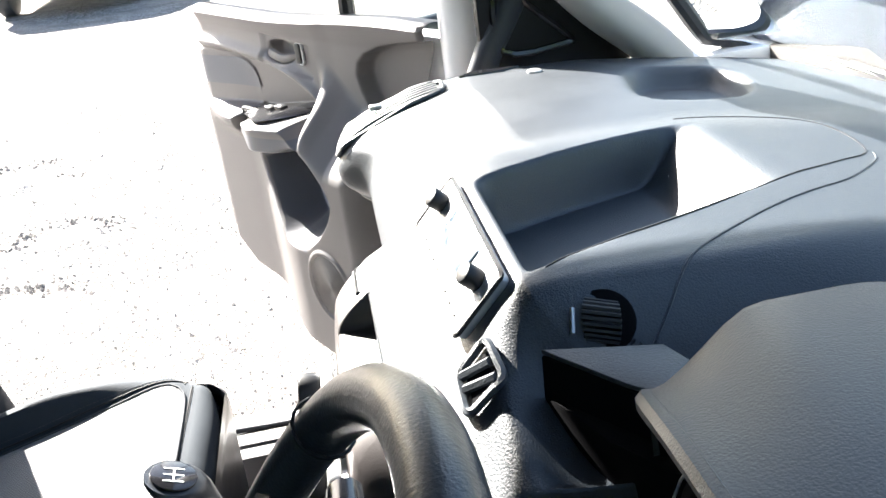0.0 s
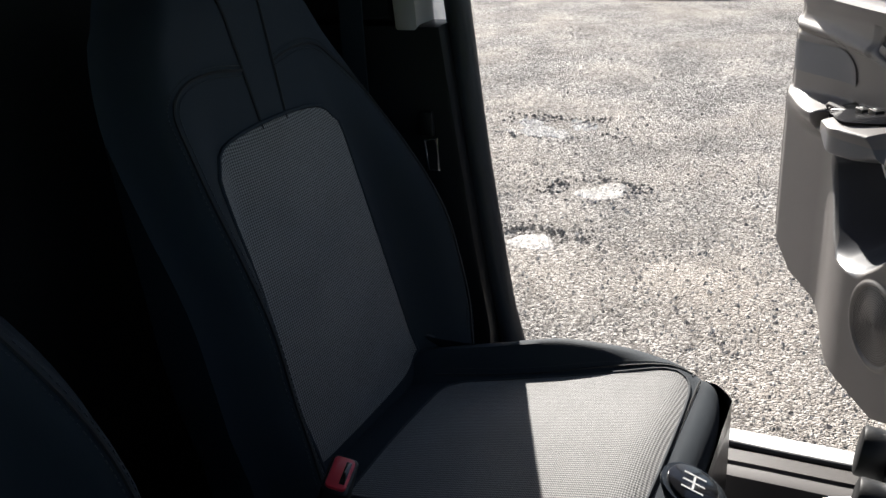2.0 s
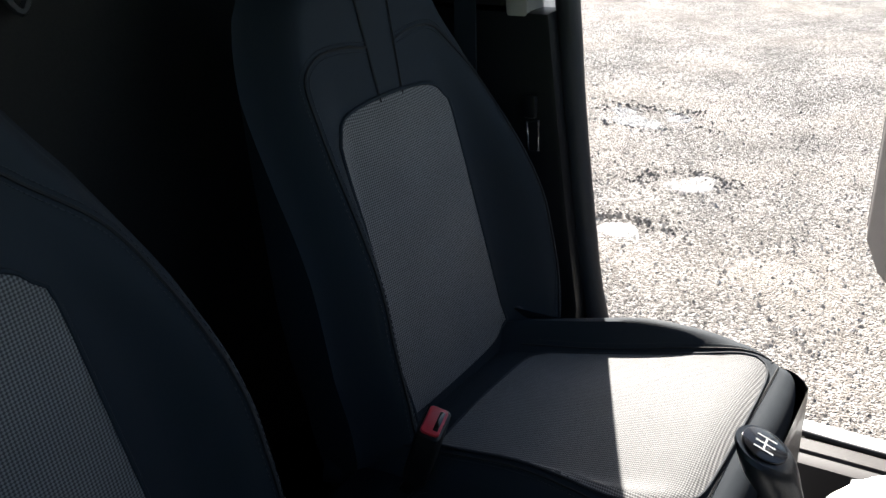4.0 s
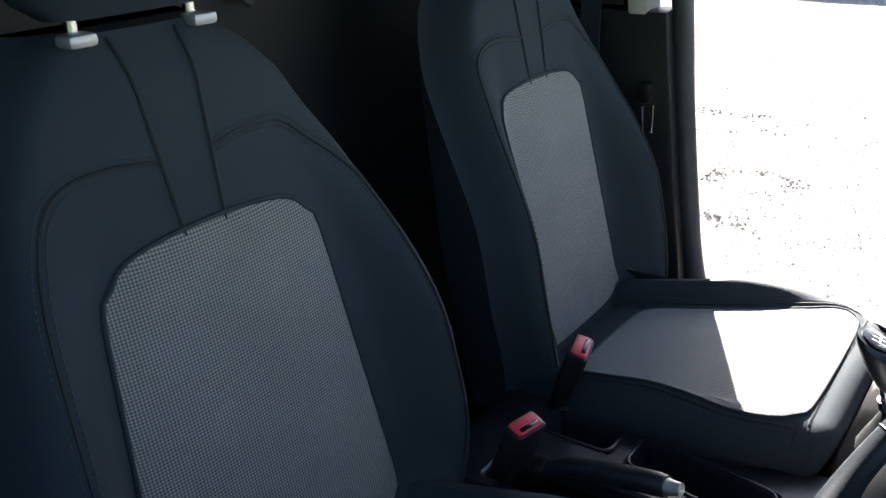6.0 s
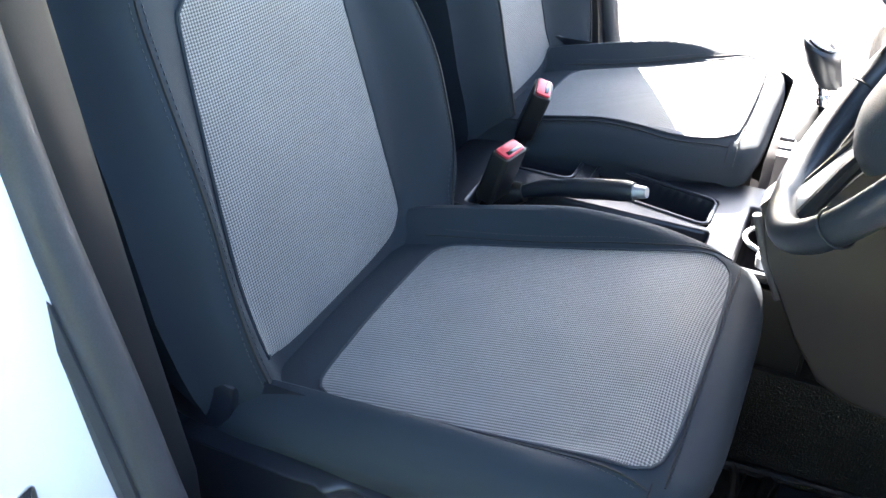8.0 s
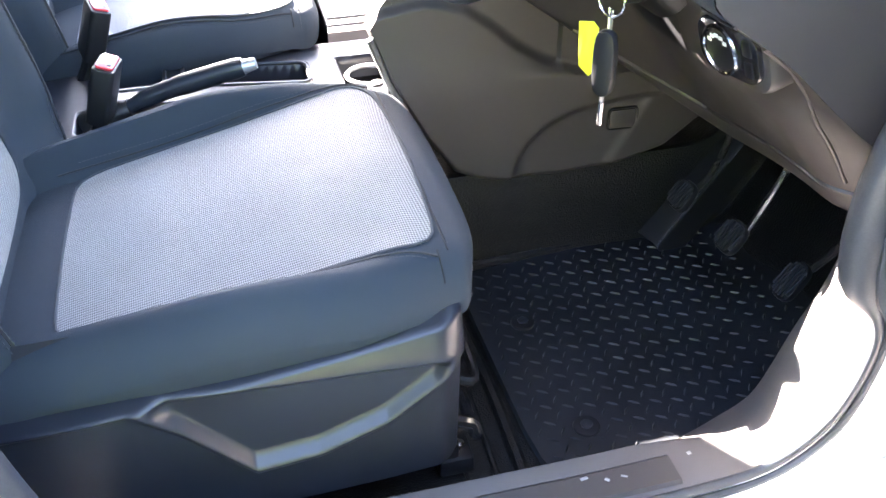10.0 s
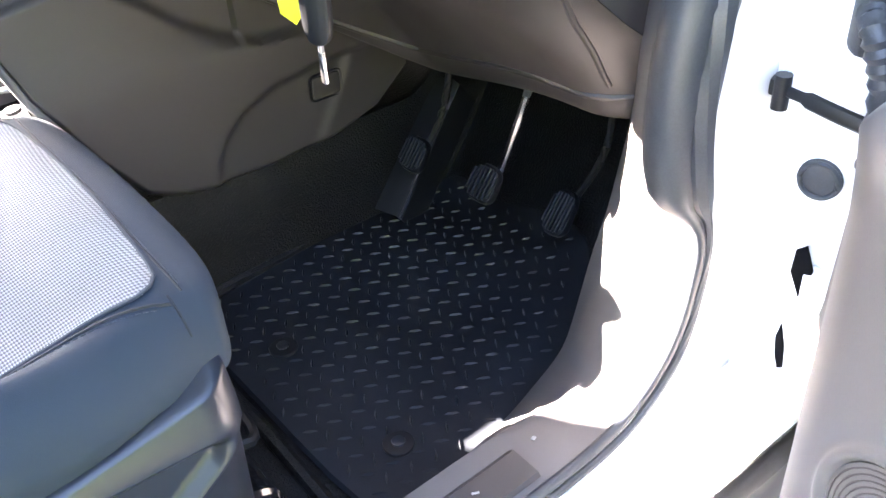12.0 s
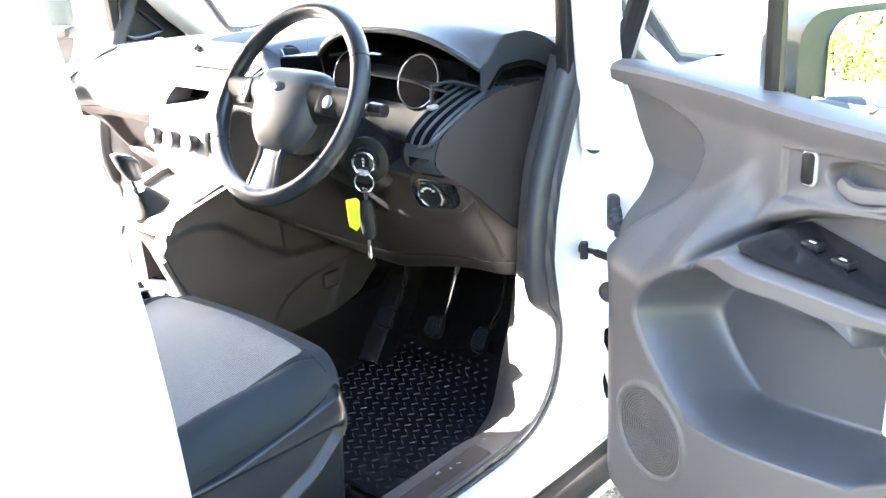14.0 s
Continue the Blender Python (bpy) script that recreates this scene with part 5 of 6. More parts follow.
    part("nose", skin([[(x, 0.595 + 0.110 * f + 0.012 * (x / 0.12) ** 2, 0.952 - 0.234 * f) for x in np.linspace(-0.02, 0.135, 13)] for f in np.linspace(0, 1, 8)]), LOWER, g, "taupe sloping nose towards the tray")
    lever = thing("gear_lever", (0.0, 0.64, 0.93), "black gear knob on a chrome stalk with grey gaiter", "gear lever")
    part("gaiter", tube([(0, 0.640, 0.972), (0, 0.637, 0.985), (0.001, 0.634, 0.997), (0.003, 0.63, 1.008), (0.004, 0.627, 1.018)], [0.052, 0.043, 0.033, 0.024, 0.014], 14), BLACK, lever)
    part("stalk", tube([(0.003, 0.63, 0.98), (0.008, 0.612, 1.05)], 0.009, 10), CHROME, lever, "chrome stalk")
    part("collar", tube([(0.005, 0.622, 1.018), (0.006, 0.619, 1.030)], 0.014, 12), CHROME, lever)
    rows = []
    top = frame_of((0.012, 0.598, 1.100), (1, 0.05, 0), (0.0, 0.93, -0.36))
    for t, r, dy in ((0.0, 0.014, 0.004), (0.08, 0.018, 0.004), (0.3, 0.0205, 0.002), (0.55, 0.0245, 0.0), (0.78, 0.0285, 0.0), (0.92, 0.0285, 0.0), (1.0, 0.0255, 0.0)):
        c = Vector((0.006, 0.617, 1.042)).lerp(top.translation, t)
        tilt = ease(0.4, 0.9, t)
        rows.append([c + (Vector((math.cos(a), math.sin(a), 0)) * (1 - tilt) + (top.to_3x3() @ Vector((math.cos(a), math.sin(a), 0))) * tilt) * r + Vector((0, dy, 0)) for a in np.linspace(0, 2 * math.pi, 25)[:-1]])
    knob = part("knob", skin(rows, close_u=True, caps=True), LEATHER, lever)
    part("knob_cap", disc(top.translation, 0.021, 0.003, top.to_3x3() @ Vector((0, 0, 1)), 24, 0.001), GLOSS, knob, "gloss black shift pattern cap")
    for x in (-0.009, 0.0, 0.009):
        part("gear_mark", box((0, 0, 0), (0.0016, 0.018, 0.0006), 0, top @ Matrix.Translation((x, 0, 0.0033))), MARK, knob)
    part("gear_mark", box((0, 0, 0), (0.020, 0.0016, 0.0006), 0, top @ Matrix.Translation((0, 0, 0.0033))), MARK, knob)
    # light switch
    c = Vector((0.650, 0.876, 1.052))
    l = thing("light_switch", c, "black headlamp switch panel with chrome-ringed dial", "light switch")
    m = frame_of(c, (1, 0.10, 0.10), (-0.10, -0.30, 1))
    part("surround", prism(rounded(0.122, 0.088, 0.030), 0.050, 0.010, m @ Matrix.Translation((0, -0.002, -0.046))), LOWER, l, "taupe moulded surround")
    part("plate", prism(rounded(0.104, 0.062, 0.022), 0.030, 0.003, m @ Matrix.Translation((0, 0, -0.020))), GLOSS, l)
    part("dial", prism([(0.024 * math.cos(j * math.pi / 12), 0.024 * math.sin(j * math.pi / 12)) for j in range(24)], 0.006, 0.001, m @ Matrix.Translation((-0.008, 0, 0.008))), BLACK, l)
    ring = [m @ Vector((-0.008 + 0.027 * math.cos(a), 0.027 * math.sin(a), 0.013)) for a in np.linspace(0, 2 * math.pi, 31)[:-1]]
    part("ring", tube(ring, 0.0025, 6, closed=True), CHROME, l, "chrome ring")
    for k in range(5):
        a = 0.7 + k * 0.45
        part("symbol", box((0, 0, 0), (0.006, 0.004, 0.001), 0, m @ Matrix.Translation((-0.008 + 0.017 * math.cos(a), 0.017 * math.sin(a), 0.0148))), MARK, l)
    for k in (-1, 1):
        part("thumbwheel", box((0, 0, 0), (0.014, 0.018, 0.006), 0.002, m @ Matrix.Translation((0.036, 0.012 * k, 0.009))), BLACK, l)


dashboard()


# ---- steering ----
def steering():
    c = Vector((0.445, 0.708, 1.234))
    tilt = radians(32)
    ex, up = Vector((1, 0, 0)), Vector((0, math.sin(tilt), math.cos(tilt)))
    back = Vector((0, math.cos(tilt), -math.sin(tilt)))
    w = thing("steering_wheel", c, "black leather steering wheel with three spokes", "steering wheel")
    R = 0.181
    rad = [0.0155 + 0.002 * max(0, math.cos(2 * a - math.pi * 0.5)) for a in np.linspace(0, 2 * math.pi, 73)[:-1]]
    rows = []
    for a, r in zip(np.linspace(0, 2 * math.pi, 73)[:-1], rad):
        o = ex * math.cos(a) + up * math.sin(a)
        rows.append([c + o * (R + r * math.cos(b)) + back * r * 1.05 * math.sin(b) for b in np.linspace(0, 2 * math.pi, 15)[:-1]])
    part("rim", skin(rows, close_u=True, close_v=True), LEATHER, w)
    for a in (0.55, 2.6, -0.55, -2.6):
        o, t = ex * math.cos(a) + up * math.sin(a), -ex * math.sin(a) + up * math.cos(a)
        pts = [c + o * (R + 0.0172 * math.cos(b)) + back * 0.018 * math.sin(b) for b in np.linspace(0, 2 * math.pi, 19)[:-1]]
        part("rim_seam", tube(pts, 0.0012, 5, closed=True), BLACK, w)
    # airbag boss
    m = frame_of(c + back * 0.03, ex, up)
    rows = []
    for t in np.linspace(0, 1, 8):
        k = math.sqrt(max(1 - t * t, 0.0004))
        rows.append([m @ Vector((x * (0.35 + 0.65 * k), y * (0.35 + 0.65 * k), 0.014 + 0.044 * t)) for x, y in [(0.088 * math.copysign(abs(math.cos(a)) ** 0.55, math.cos(a)) * (1 + 0.36 * math.sin(a)), 0.082 * math.copysign(abs(math.sin(a)) ** 0.6, math.sin(a)) - 0.014) for a in np.linspace(0, 2 * math.pi, 41)[:-1]]])
    part("airbag_cover", skin(rows, close_u=True, caps=True), DASH, w)
    part("badge", prism([(0.019 * math.cos(a), 0.0095 * math.sin(a)) for a in np.linspace(0, 2 * math.pi, 25)[:-1]], 0.004, 0.001, m @ Matrix.Translation((0, 0.020, 0.055))), SCREEN, w, "plain oval badge")
    for q in (-1, 1):
        a, b = m @ Vector((q * 0.06, 0.004, 0.03)), c + ex * q * (R - 0.006) + up * 0.01
        sp = part("spoke", tube([a, a.lerp(b, 0.5) + back * 0.006, b], [0.017, 0.014, 0.012], 12, flat=2.4), BLACK, w)
        part("button_pad", box((0, 0, 0), (0.052, 0.050, 0.014), 0.007, m @ Matrix.Translation((q * 0.122, 0.010, 0.034)) @ pose(0, 0, 0, 0, q * 16, 0)), BLACK, sp)
        part("rocker", disc(m @ Vector((q * 0.122, 0.008, 0.040)), 0.012, 0.004, m.to_3x3() @ Vector((0, 0, 1))), SILVER, sp)
    foot = [(-0.034, -0.050), (0.034, -0.050), (0.024, -0.105), (0.030, -0.176), (-0.030, -0.176), (-0.024, -0.105)]
    sp = part("lower_spoke", prism(foot, 0.016, 0.005, m @ Matrix.Translation((0, 0, 0.012))), SILVER, w, "silver lower spoke")
    for q in (-1, 1):
        part("spoke_edge", tube([m @ Vector((q * 0.040, -0.045, 0.026)), m @ Vector((q * 0.028, -0.105, 0.024)), m @ Vector((q * 0.036, -0.172, 0.020))], 0.008, 8), BLACK, sp)
    # column cowl, ignition, stalks
    k = thing("steering_column", c + back * 0.1, "black plastic steering column cowl", "steering column")
    rows = []
    for t in np.linspace(0, 1, 8):
        o = c + back * (0.05 + 0.20 * t) - up * (0.02 + 0.01 * t)
        rows.append([o + ex * 0.075 * math.copysign(abs(math.cos(a)) ** 0.6, math.cos(a)) + up * 0.062 * math.copysign(abs(math.sin(a)) ** 0.6, math.sin(a)) for a in np.linspace(0, 2 * math.pi, 25)[:-1]])
    part("cowl", skin(rows, close_u=True, caps=True), BLACK, k)
    for q in (-1, 1):
        a = c + back * 0.075 + ex * q * 0.07 + up * 0.01
        b = a + ex * q * 0.105 + up * 0.012 - back * 0.03
        st = part("stalk", tube([a, a.lerp(b, 0.6), b], [0.008, 0.009, 0.012], 10), BLACK, k)
        part("stalk_tip", tube([b, b + ex * q * 0.03], [0.0135, 0.012], 10), GLOSS, st)
    ig = thing("ignition_lock", (0.545, 0.80, 1.115), "black ignition barrel with silver face", "ignition lock")
    part("barrel", tube([(0.515, 0.86, 1.12), (0.556, 0.785, 1.118)], [0.030, 0.027], 16), BLACK, ig)
    part("surround", disc((0.548, 0.800, 1.118), 0.045, 0.008, (0.45, -0.88, 0.05), 32, 0.003), BLACK, ig)
    face = part("face", disc((0.556, 0.785, 1.118), 0.020, 0.006, (0.45, -0.88, 0.05)), GLOSS, ig, "gloss black lock face")
    fx = Vector((0.88, 0.45, 0))
    ring = [Vector((0.559, 0.779, 1.1183)) + fx * 0.021 * math.cos(a) + Vector((0, 0, 0.021 * math.sin(a))) for a in np.linspace(0, 2 * math.pi, 29)[:-1]]
    part("ring", tube(ring, 0.0022, 6, closed=True), CHROME, face, "bright ring")
    for j in range(3):
        part("position_mark", box(Vector((0.5595, 0.7785, 1.126 - 0.006 * j)), (0.004, 0.001, 0.003), 0), MARK, face)
    bunch = thing("key_bunch", (0.567, 0.770, 1.02), "car key with yellow tag hanging from the ignition", "keys")
    part("key_head", box((0.563, 0.772, 1.103), (0.026, 0.012, 0.010), 0.003), SILVER, bunch)
    ring = [Vector((0.567, 0.770, 1.085)) + Vector((math.cos(a) * 0.9, math.cos(a) * 0.4, math.sin(a))) * 0.019 for a in np.linspace(0, 2 * math.pi, 25)[:-1]]
    part("split_ring", tube(ring, 0.0016, 6, closed=True), CHROME, bunch)
    part("fob", prism([(v.x, v.y) for v in spline([(-0.009, 0.035, 0), (0.009, 0.035, 0), (0.014, 0.01, 0), (0.012, -0.03, 0), (0.0, -0.04, 0), (-0.012, -0.03, 0), (-0.014, 0.01, 0)], 4, closed=True)], 0.013, 0.004, frame_of((0.569, 0.772, 1.015), (0.8, 0.55, 0), (0, 0, 1))), BLACK, bunch, "black key fob")
    for k in (-0.004, 0.004):
        part("link", tube([(0.566 + k, 0.771, 1.074), (0.568 + k * 0.6, 0.771, 1.046)], 0.0016, 6), METAL, bunch, "thin metal link")
    part("blade", box((0.567, 0.769, 0.958), (0.007, 0.004, 0.045), 0.001), METAL, bunch, "bright key blade")
    part("tag", prism([(-0.013, 0.03), (0.006, 0.034), (0.013, 0.028), (0.012, -0.02), (0.002, -0.034), (-0.012, -0.024)], 0.002, 0.0005, frame_of((0.545, 0.758, 1.022), (0.8, 0.55, 0.0), (0.15, 0, 1))), YELLOW, bunch, "yellow paper tag")


steering()


# ---- doors ----
def front_door(s, hinge, opened, label):
    """An open front door. s: the van's side; hinge: its foot in plan; opened: degrees."""
    a = radians(opened)
    d, nin = Vector((s * math.sin(a), -math.cos(a), 0)), Vector((-s * math.cos(a), -math.sin(a), 0))
    h = Vector((hinge[0], hinge[1], 0))

    def at(u, n, z):
        return h + d * u + nin * n + Vector((0, 0, z))
    door = thing("front_door", at(0, 0, 0.8), label, "car door", "front doors")

    def low(u):
        return lerp([(0.08, 0.72), (0.19, 0.63), (0.25, 0.565), (0.32, 0.535), (0.50, 0.545), (0.90, 0.585), (1.02, 0.66)], u)

    def pocket_sides(z):
        near = [z + 0.008 * k for k in range(-3, 4)]
        left = sum(lerp([(0.785, 0.440), (0.813, 0.392), (0.861, 0.338), (0.91, 0.302), (0.935, 0.297), (0.97, 0.325), (1.004, 0.362), (1.04, 0.42), (1.06, 0.455)], q) for q in near) / 7
        right = sum(lerp([(0.785, 0.53), (0.80, 0.565), (0.867, 0.666), (0.915, 0.725), (0.95, 0.725), (0.984, 0.705), (1.035, 0.645), (1.05, 0.56), (1.06, 0.49)], q) for q in near) / 7
        return left, right + (0.14 if s > 0 else 0.0)

    def inside_pocket(u, z):
        left, right = pocket_sides(z)
        over = lerp([(0.28, 0.960), (0.36, 1.012), (0.42, 1.045), (0.50, 1.056), (0.60, 1.046), (0.66, 1.032), (0.70, 0.998), (0.75, 0.980), (0.90, 0.975)], u) - (0.0 if s > 0 else 0.05 * ease(0.36, 0.50, u))
        return ease(left - 0.012, left + 0.075, u) * ease(right + 0.010, right - 0.040, u) * ease(0.778, 0.815, z) * ease(over + 0.006, over - 0.026, z)

    def sweep(u):
        return lerp([(0.37, 1.01), (0.403, 1.044), (0.435, 1.072), (0.468, 1.095), (0.538, 1.124), (0.60, 1.140), (0.683, 1.152), (0.85, 1.163), (1.04, 1.163)], u)

    def arm(u):
        return min(lerp([(0.42, 1.10), (0.52, 1.100), (0.60, 1.086), (0.70, 1.068), (0.80, 1.060), (1.0, 1.056)], u) - (0.0 if s > 0 else 0.030), sweep(u) - 0.014)

    def depth(u, z):
        low_n = 0.177 - 0.095 * ease(0.46, 0.80, u)
        lip = lerp([(0.10, 1.0), (0.25, 0.982), (0.31, 0.978), (0.36, 1.008), (0.42, 1.055), (0.48, 1.09)], u)
        n = 0.052 + (low_n - 0.052) * ease(lip + 0.13, lip - 0.01, z) + 0.012 * ease(1.22, 1.28, z)
        # a bow sweeps back above a sunk scoop; the armrest ledge stands out below it
        bow = sweep(u)
        lower = low_n + 0.042 * ease(0.945, 1.01, z) * ease(0.42, 0.56, u) * ease(1.03, 0.80, u)
        upper = 0.058 + 0.016 * math.exp(-(((z - bow - 0.014) / 0.014) ** 2)) + 0.012 * ease(1.22, 1.28, z)
        inset = lower + (0.030 + 0.040 * ease(0.78, 1.0, u) - lower) * ease(arm(u) - 0.012, arm(u) + 0.006, z)
        inset += (upper - inset) * ease(bow - 0.008, bow + 0.004, z)
        n += (inset - n) * ease(0.385, 0.455, u)
        arch = lerp([(0.905, 0.11), (0.94, 0.145), (0.994, 0.194), (1.04, 0.232), (1.085, 0.270), (1.13, 0.300), (1.165, 0.312), (1.19, 0.303), (1.212, 0.275), (1.232, 0.22), (1.245, 0.15), (1.255, 0.08)], z)
        n -= 0.030 * ease(arch + 0.006, arch - 0.022, u) * ease(0.89, 0.96, z)
        n -= 0.125 * inside_pocket(u, z)
        grip = ease(0.690, 0.700, u) * ease(0.785, 0.775, u) * ease(0.985, 0.992, z) * ease(1.038, 1.031, z)
        n -= 0.05 * grip
        q = max(abs(u - 0.577) / 0.098, abs(z - 1.183 - 0.10 * (u - 0.577)) / 0.036)
        n -= 0.008 * ease(1.06, 0.98, q)
        r = math.hypot((u - 0.605) / 0.056, (z - 1.185) / 0.027)
        n -= 0.032 * ease(1.1, 0.85, r)
        r = math.hypot(u - 0.349, z - 0.72)
        n += 0.005 * ease(0.090, 0.083, r) - 0.007 * ease(0.079, 0.074, r)
        n -= 0.105 * ease(0.25, 0.11, u) * ease(1.15, 0.9, z) + 0.015 * ease(0.98, 1.03, u)
        return n
    def first(z):
        return lerp([(0.50, 0.10), (0.62, 0.112), (0.73, 0.122), (0.85, 0.130), (0.94, 0.139), (1.0, 0.150), (1.06, 0.162), (1.113, 0.152), (1.18, 0.112), (1.26, 0.075)], z)
    us = np.linspace(0.075, 1.03, 300)
    belt = lambda u: 1.272 - 0.022 * ease(0.15, 0.70, u)
    # rows level from the pocket up, columns running along the pocket's two sides
    levels = [(t, 0.76) for t in np.linspace(0, 1, 70)] + [(1, z) for z in np.linspace(0.762, 1.275, 190)]
    rows, heights = [], []
    for t, z1 in levels:
        zn = 0.56 + 0.20 * t if t < 1 else z1
        left, right = pocket_sides(zn)
        start, row = first(zn), []
        for u in [*np.linspace(start, left, 111)[:-1], *np.linspace(left, right, 101)[:-1], *np.linspace(right, 1.03, 100)]:
            z = low(u) + (0.76 - low(u)) * t if t < 1 else z1
            row.append(at(u, depth(u, z), z if z < 1.2 else 1.2 + (z - 1.2) * (belt(u) - 1.2) / 0.075))
        rows.append(row)
        heights.append(zn)
    meshes = [bmesh.new(), bmesh.new()]
    made = [{}, {}]
    for i in range(len(rows) - 1):
        for j in range(len(rows[0]) - 1):
            w = 1 if 110 <= j < 210 and 0.780 < heights[i] < 1.040 else 0
            quad = []
            for p in ((i, j), (i, j + 1), (i + 1, j + 1), (i + 1, j)):
                if p not in made[w]:
                    made[w][p] = meshes[w].verts.new(rows[p[0]][p[1]])
                quad.append(made[w][p])
            meshes[w].faces.new(quad)
    part("inner_trim", meshes[0], TRIM, door, "grey plastic inner door trim", sharp=180)
    part("map_pocket", meshes[1], POCKET, door, "dark slate map pocket", sharp=180)
    rim = [[at(u, depth(u, 1.275), belt(u)) for u in us], [at(u, depth(u, 1.275) - 0.006, belt(u) + 0.008) for u in us], [at(u, depth(u, 1.275) - 0.022, belt(u) + 0.012) for u in us], [at(u, 0.0, belt(u) + 0.008) for u in us]]
    part("belt_rail", skin(rim), TRIM, door)
    # speaker grille
    sp = part("speaker_grille", disc(at(0.349, depth(0.349, 0.72) - 0.003, 0.72), 0.075, 0.006, nin, 32), TRIM, door, "round grey perforated speaker grille")
    for k in range(1, 16):
        ring = [at(0.349 + 0.0047 * k * math.cos(b), depth(0.349, 0.72) + 0.003, 0.72 + 0.0047 * k * math.sin(b)) for b in np.linspace(0, 2 * math.pi, 49)[:-1]]
        part("grille_ring", tube(ring, 0.0009, 5, closed=True), LOWER, sp)
    # pull handle, lock button, window switches
    part("release_handle", tube(spline([at(0.562, 0.035, 1.172), at(0.60, 0.052, 1.168), at(0.655, 0.050, 1.176)], 5), 0.009, 8, flat=1.3), TRIM, door, "dark door release handle")
    part("lock_plate", prism(rounded(0.027, 0.052, 0.01), 0.006, 0.002, frame_of(at(0.521, depth(0.521, 1.188), 1.188), d * s, (0, 0, 1))), SILVER, door)
    part("lock_rocker", prism(rounded(0.019, 0.044, 0.006), 0.006, 0.002, frame_of(at(0.521, depth(0.521, 1.188) + 0.005, 1.188), d * s, (0, 0, 1))), BLACK, door)
    ledge = lambda u: 0.177 - 0.095 * ease(0.46, 0.80, u) + 0.042 * ease(0.42, 0.56, u)
    sw = part("switch_panel", skin([[at(u, 0.036 + w * (ledge(u) - 0.058) * ease(0.425, 0.53, u), arm(u) + 0.006 + 0.004 * math.sin(w * 3.14) - 0.006 * w) for u in np.linspace(0.47, 0.74, 24)] for w in np.linspace(0, 1, 8)]), GLOSS, door, "gloss black window switch panel")
    for k in (0, 1):
        part("window_switch", box(at(0.575 + 0.05 * k, 0.095, arm(0.575 + 0.05 * k) + 0.010), (0.030, 0.020, 0.010), 0.003, Matrix.Rotation(math.atan2(d.y, d.x), 4, "Z")), BLACK, sw)
        part("switch_mark", box(at(0.575 + 0.05 * k, 0.098, arm(0.575 + 0.05 * k) + 0.0155), (0.010, 0.003, 0.0012), 0, Matrix.Rotation(math.atan2(d.y, d.x), 4, "Z")), MARK, sw)
    me = frame_of(at(0.737, depth(0.737, 1.012) + 0.001, 1.012), d * s, (0, 0, 1))
    # black plate colours in the shade of the grip hole
    part("grip_pocket", prism(rounded(0.076, 0.040, 0.010), 0.003, 0.001, me), DEEP, door, "grip pocket in the armrest, its shade put in black")
    part("grip_rim", tube([me @ Vector((x, y, 0.004)) for x, y in rounded(0.094, 0.056, 0.014, 4)], 0.0045, 6, closed=True), TRIM, door)
    ins = []
    for w in np.linspace(0, 1, 8):
        z = 1.074 + 0.070 * w
        ins.append([at(u, depth(u, z) + 0.004, z) for u in np.linspace(0.775 + 0.060 * w**3, 1.012, 16)])
    part("trim_insert", skin(ins), POCKET, door, "dark slate trim insert above the armrest")
    # painted shell
    poly = [(0.0, 0.52), (0.10, 0.50), (0.95, 0.50), (1.04, 0.58), (1.07, 0.9), (1.06, 1.235), (0.0, 1.25), (-0.01, 0.9)]
    m = Matrix.Translation(h) @ Matrix((d, Vector((0, 0, 1)), nin)).transposed().to_4x4()
    part("outer_panel", prism(poly, 0.055, 0.012, m @ Matrix.Translation((0, 0, -0.055))), WHITE, door, "white painted outer skin")
    # window frame with quarter bar
    fr = [(0.03, 1.27), (0.10, 1.42), (0.20, 1.60), (0.32, 1.76), (0.46, 1.84), (0.98, 1.83), (1.03, 1.62), (1.06, 1.27)]
    part("window_frame", tube([at(u, 0.0, z) for u, z in fr], 0.02, 8), BLACK, door, "black window frame")
    part("quarter_bar", tube([at(0.395, 0.0, 1.265), at(0.385, 0.0, 1.80)], 0.015, 8), BLACK, door)
    bm = bmesh.new()
    bm.faces.new([bm.verts.new(at(u, -0.004, z)) for u, z in fr])
    g = part("window_pane", bm, GLASS, door, "clear side window pane", smooth=False)
    g.visible_shadow = False
    # mirror on the outside
    mc = at(0.337, -0.21, 1.27) if s > 0 else at(0.30, -0.24, 1.30)
    mir = thing("door_mirror", at(0.2, -0.06, 1.28), "dark grey door mirror on the open door", "door mirror", "door mirrors")
    look_dir = (d * 0.995 + nin * 0.08).normalized()
    mm = frame_of(mc, look_dir.cross(Vector((0, 0, 1))) * -1, (0, 0, 1))
    back_dir = mm.to_3x3() @ Vector((0, 0, 1))
    if back_dir.dot(look_dir) < 0:
        mm = frame_of(mc, look_dir.cross(Vector((0, 0, 1))), (0, 0, 1))
    rows = []
    for t in np.linspace(0, 1, 10):
        k = math.sqrt(max(1 - t * t, 0.02))
        rows.append([mm @ Vector((x * (0.72 + 0.28 * k), y * (0.66 + 0.34 * k), -0.13 * t)) for x, y in rounded(0.222, 0.19, 0.05)])
    part("housing", skin(rows, close_u=True, caps=True), MIRRORCASE, mir)
    part("glass", prism(rounded(0.170, 0.168, 0.045), 0.004, 0.001, Matrix.Translation(look_dir.cross(Vector((0, 0, 1))) * (-0.022 * s)) @ mm @ Matrix.Translation((0, 0, 0.001))), MIRROR, mir, "mirror glass")
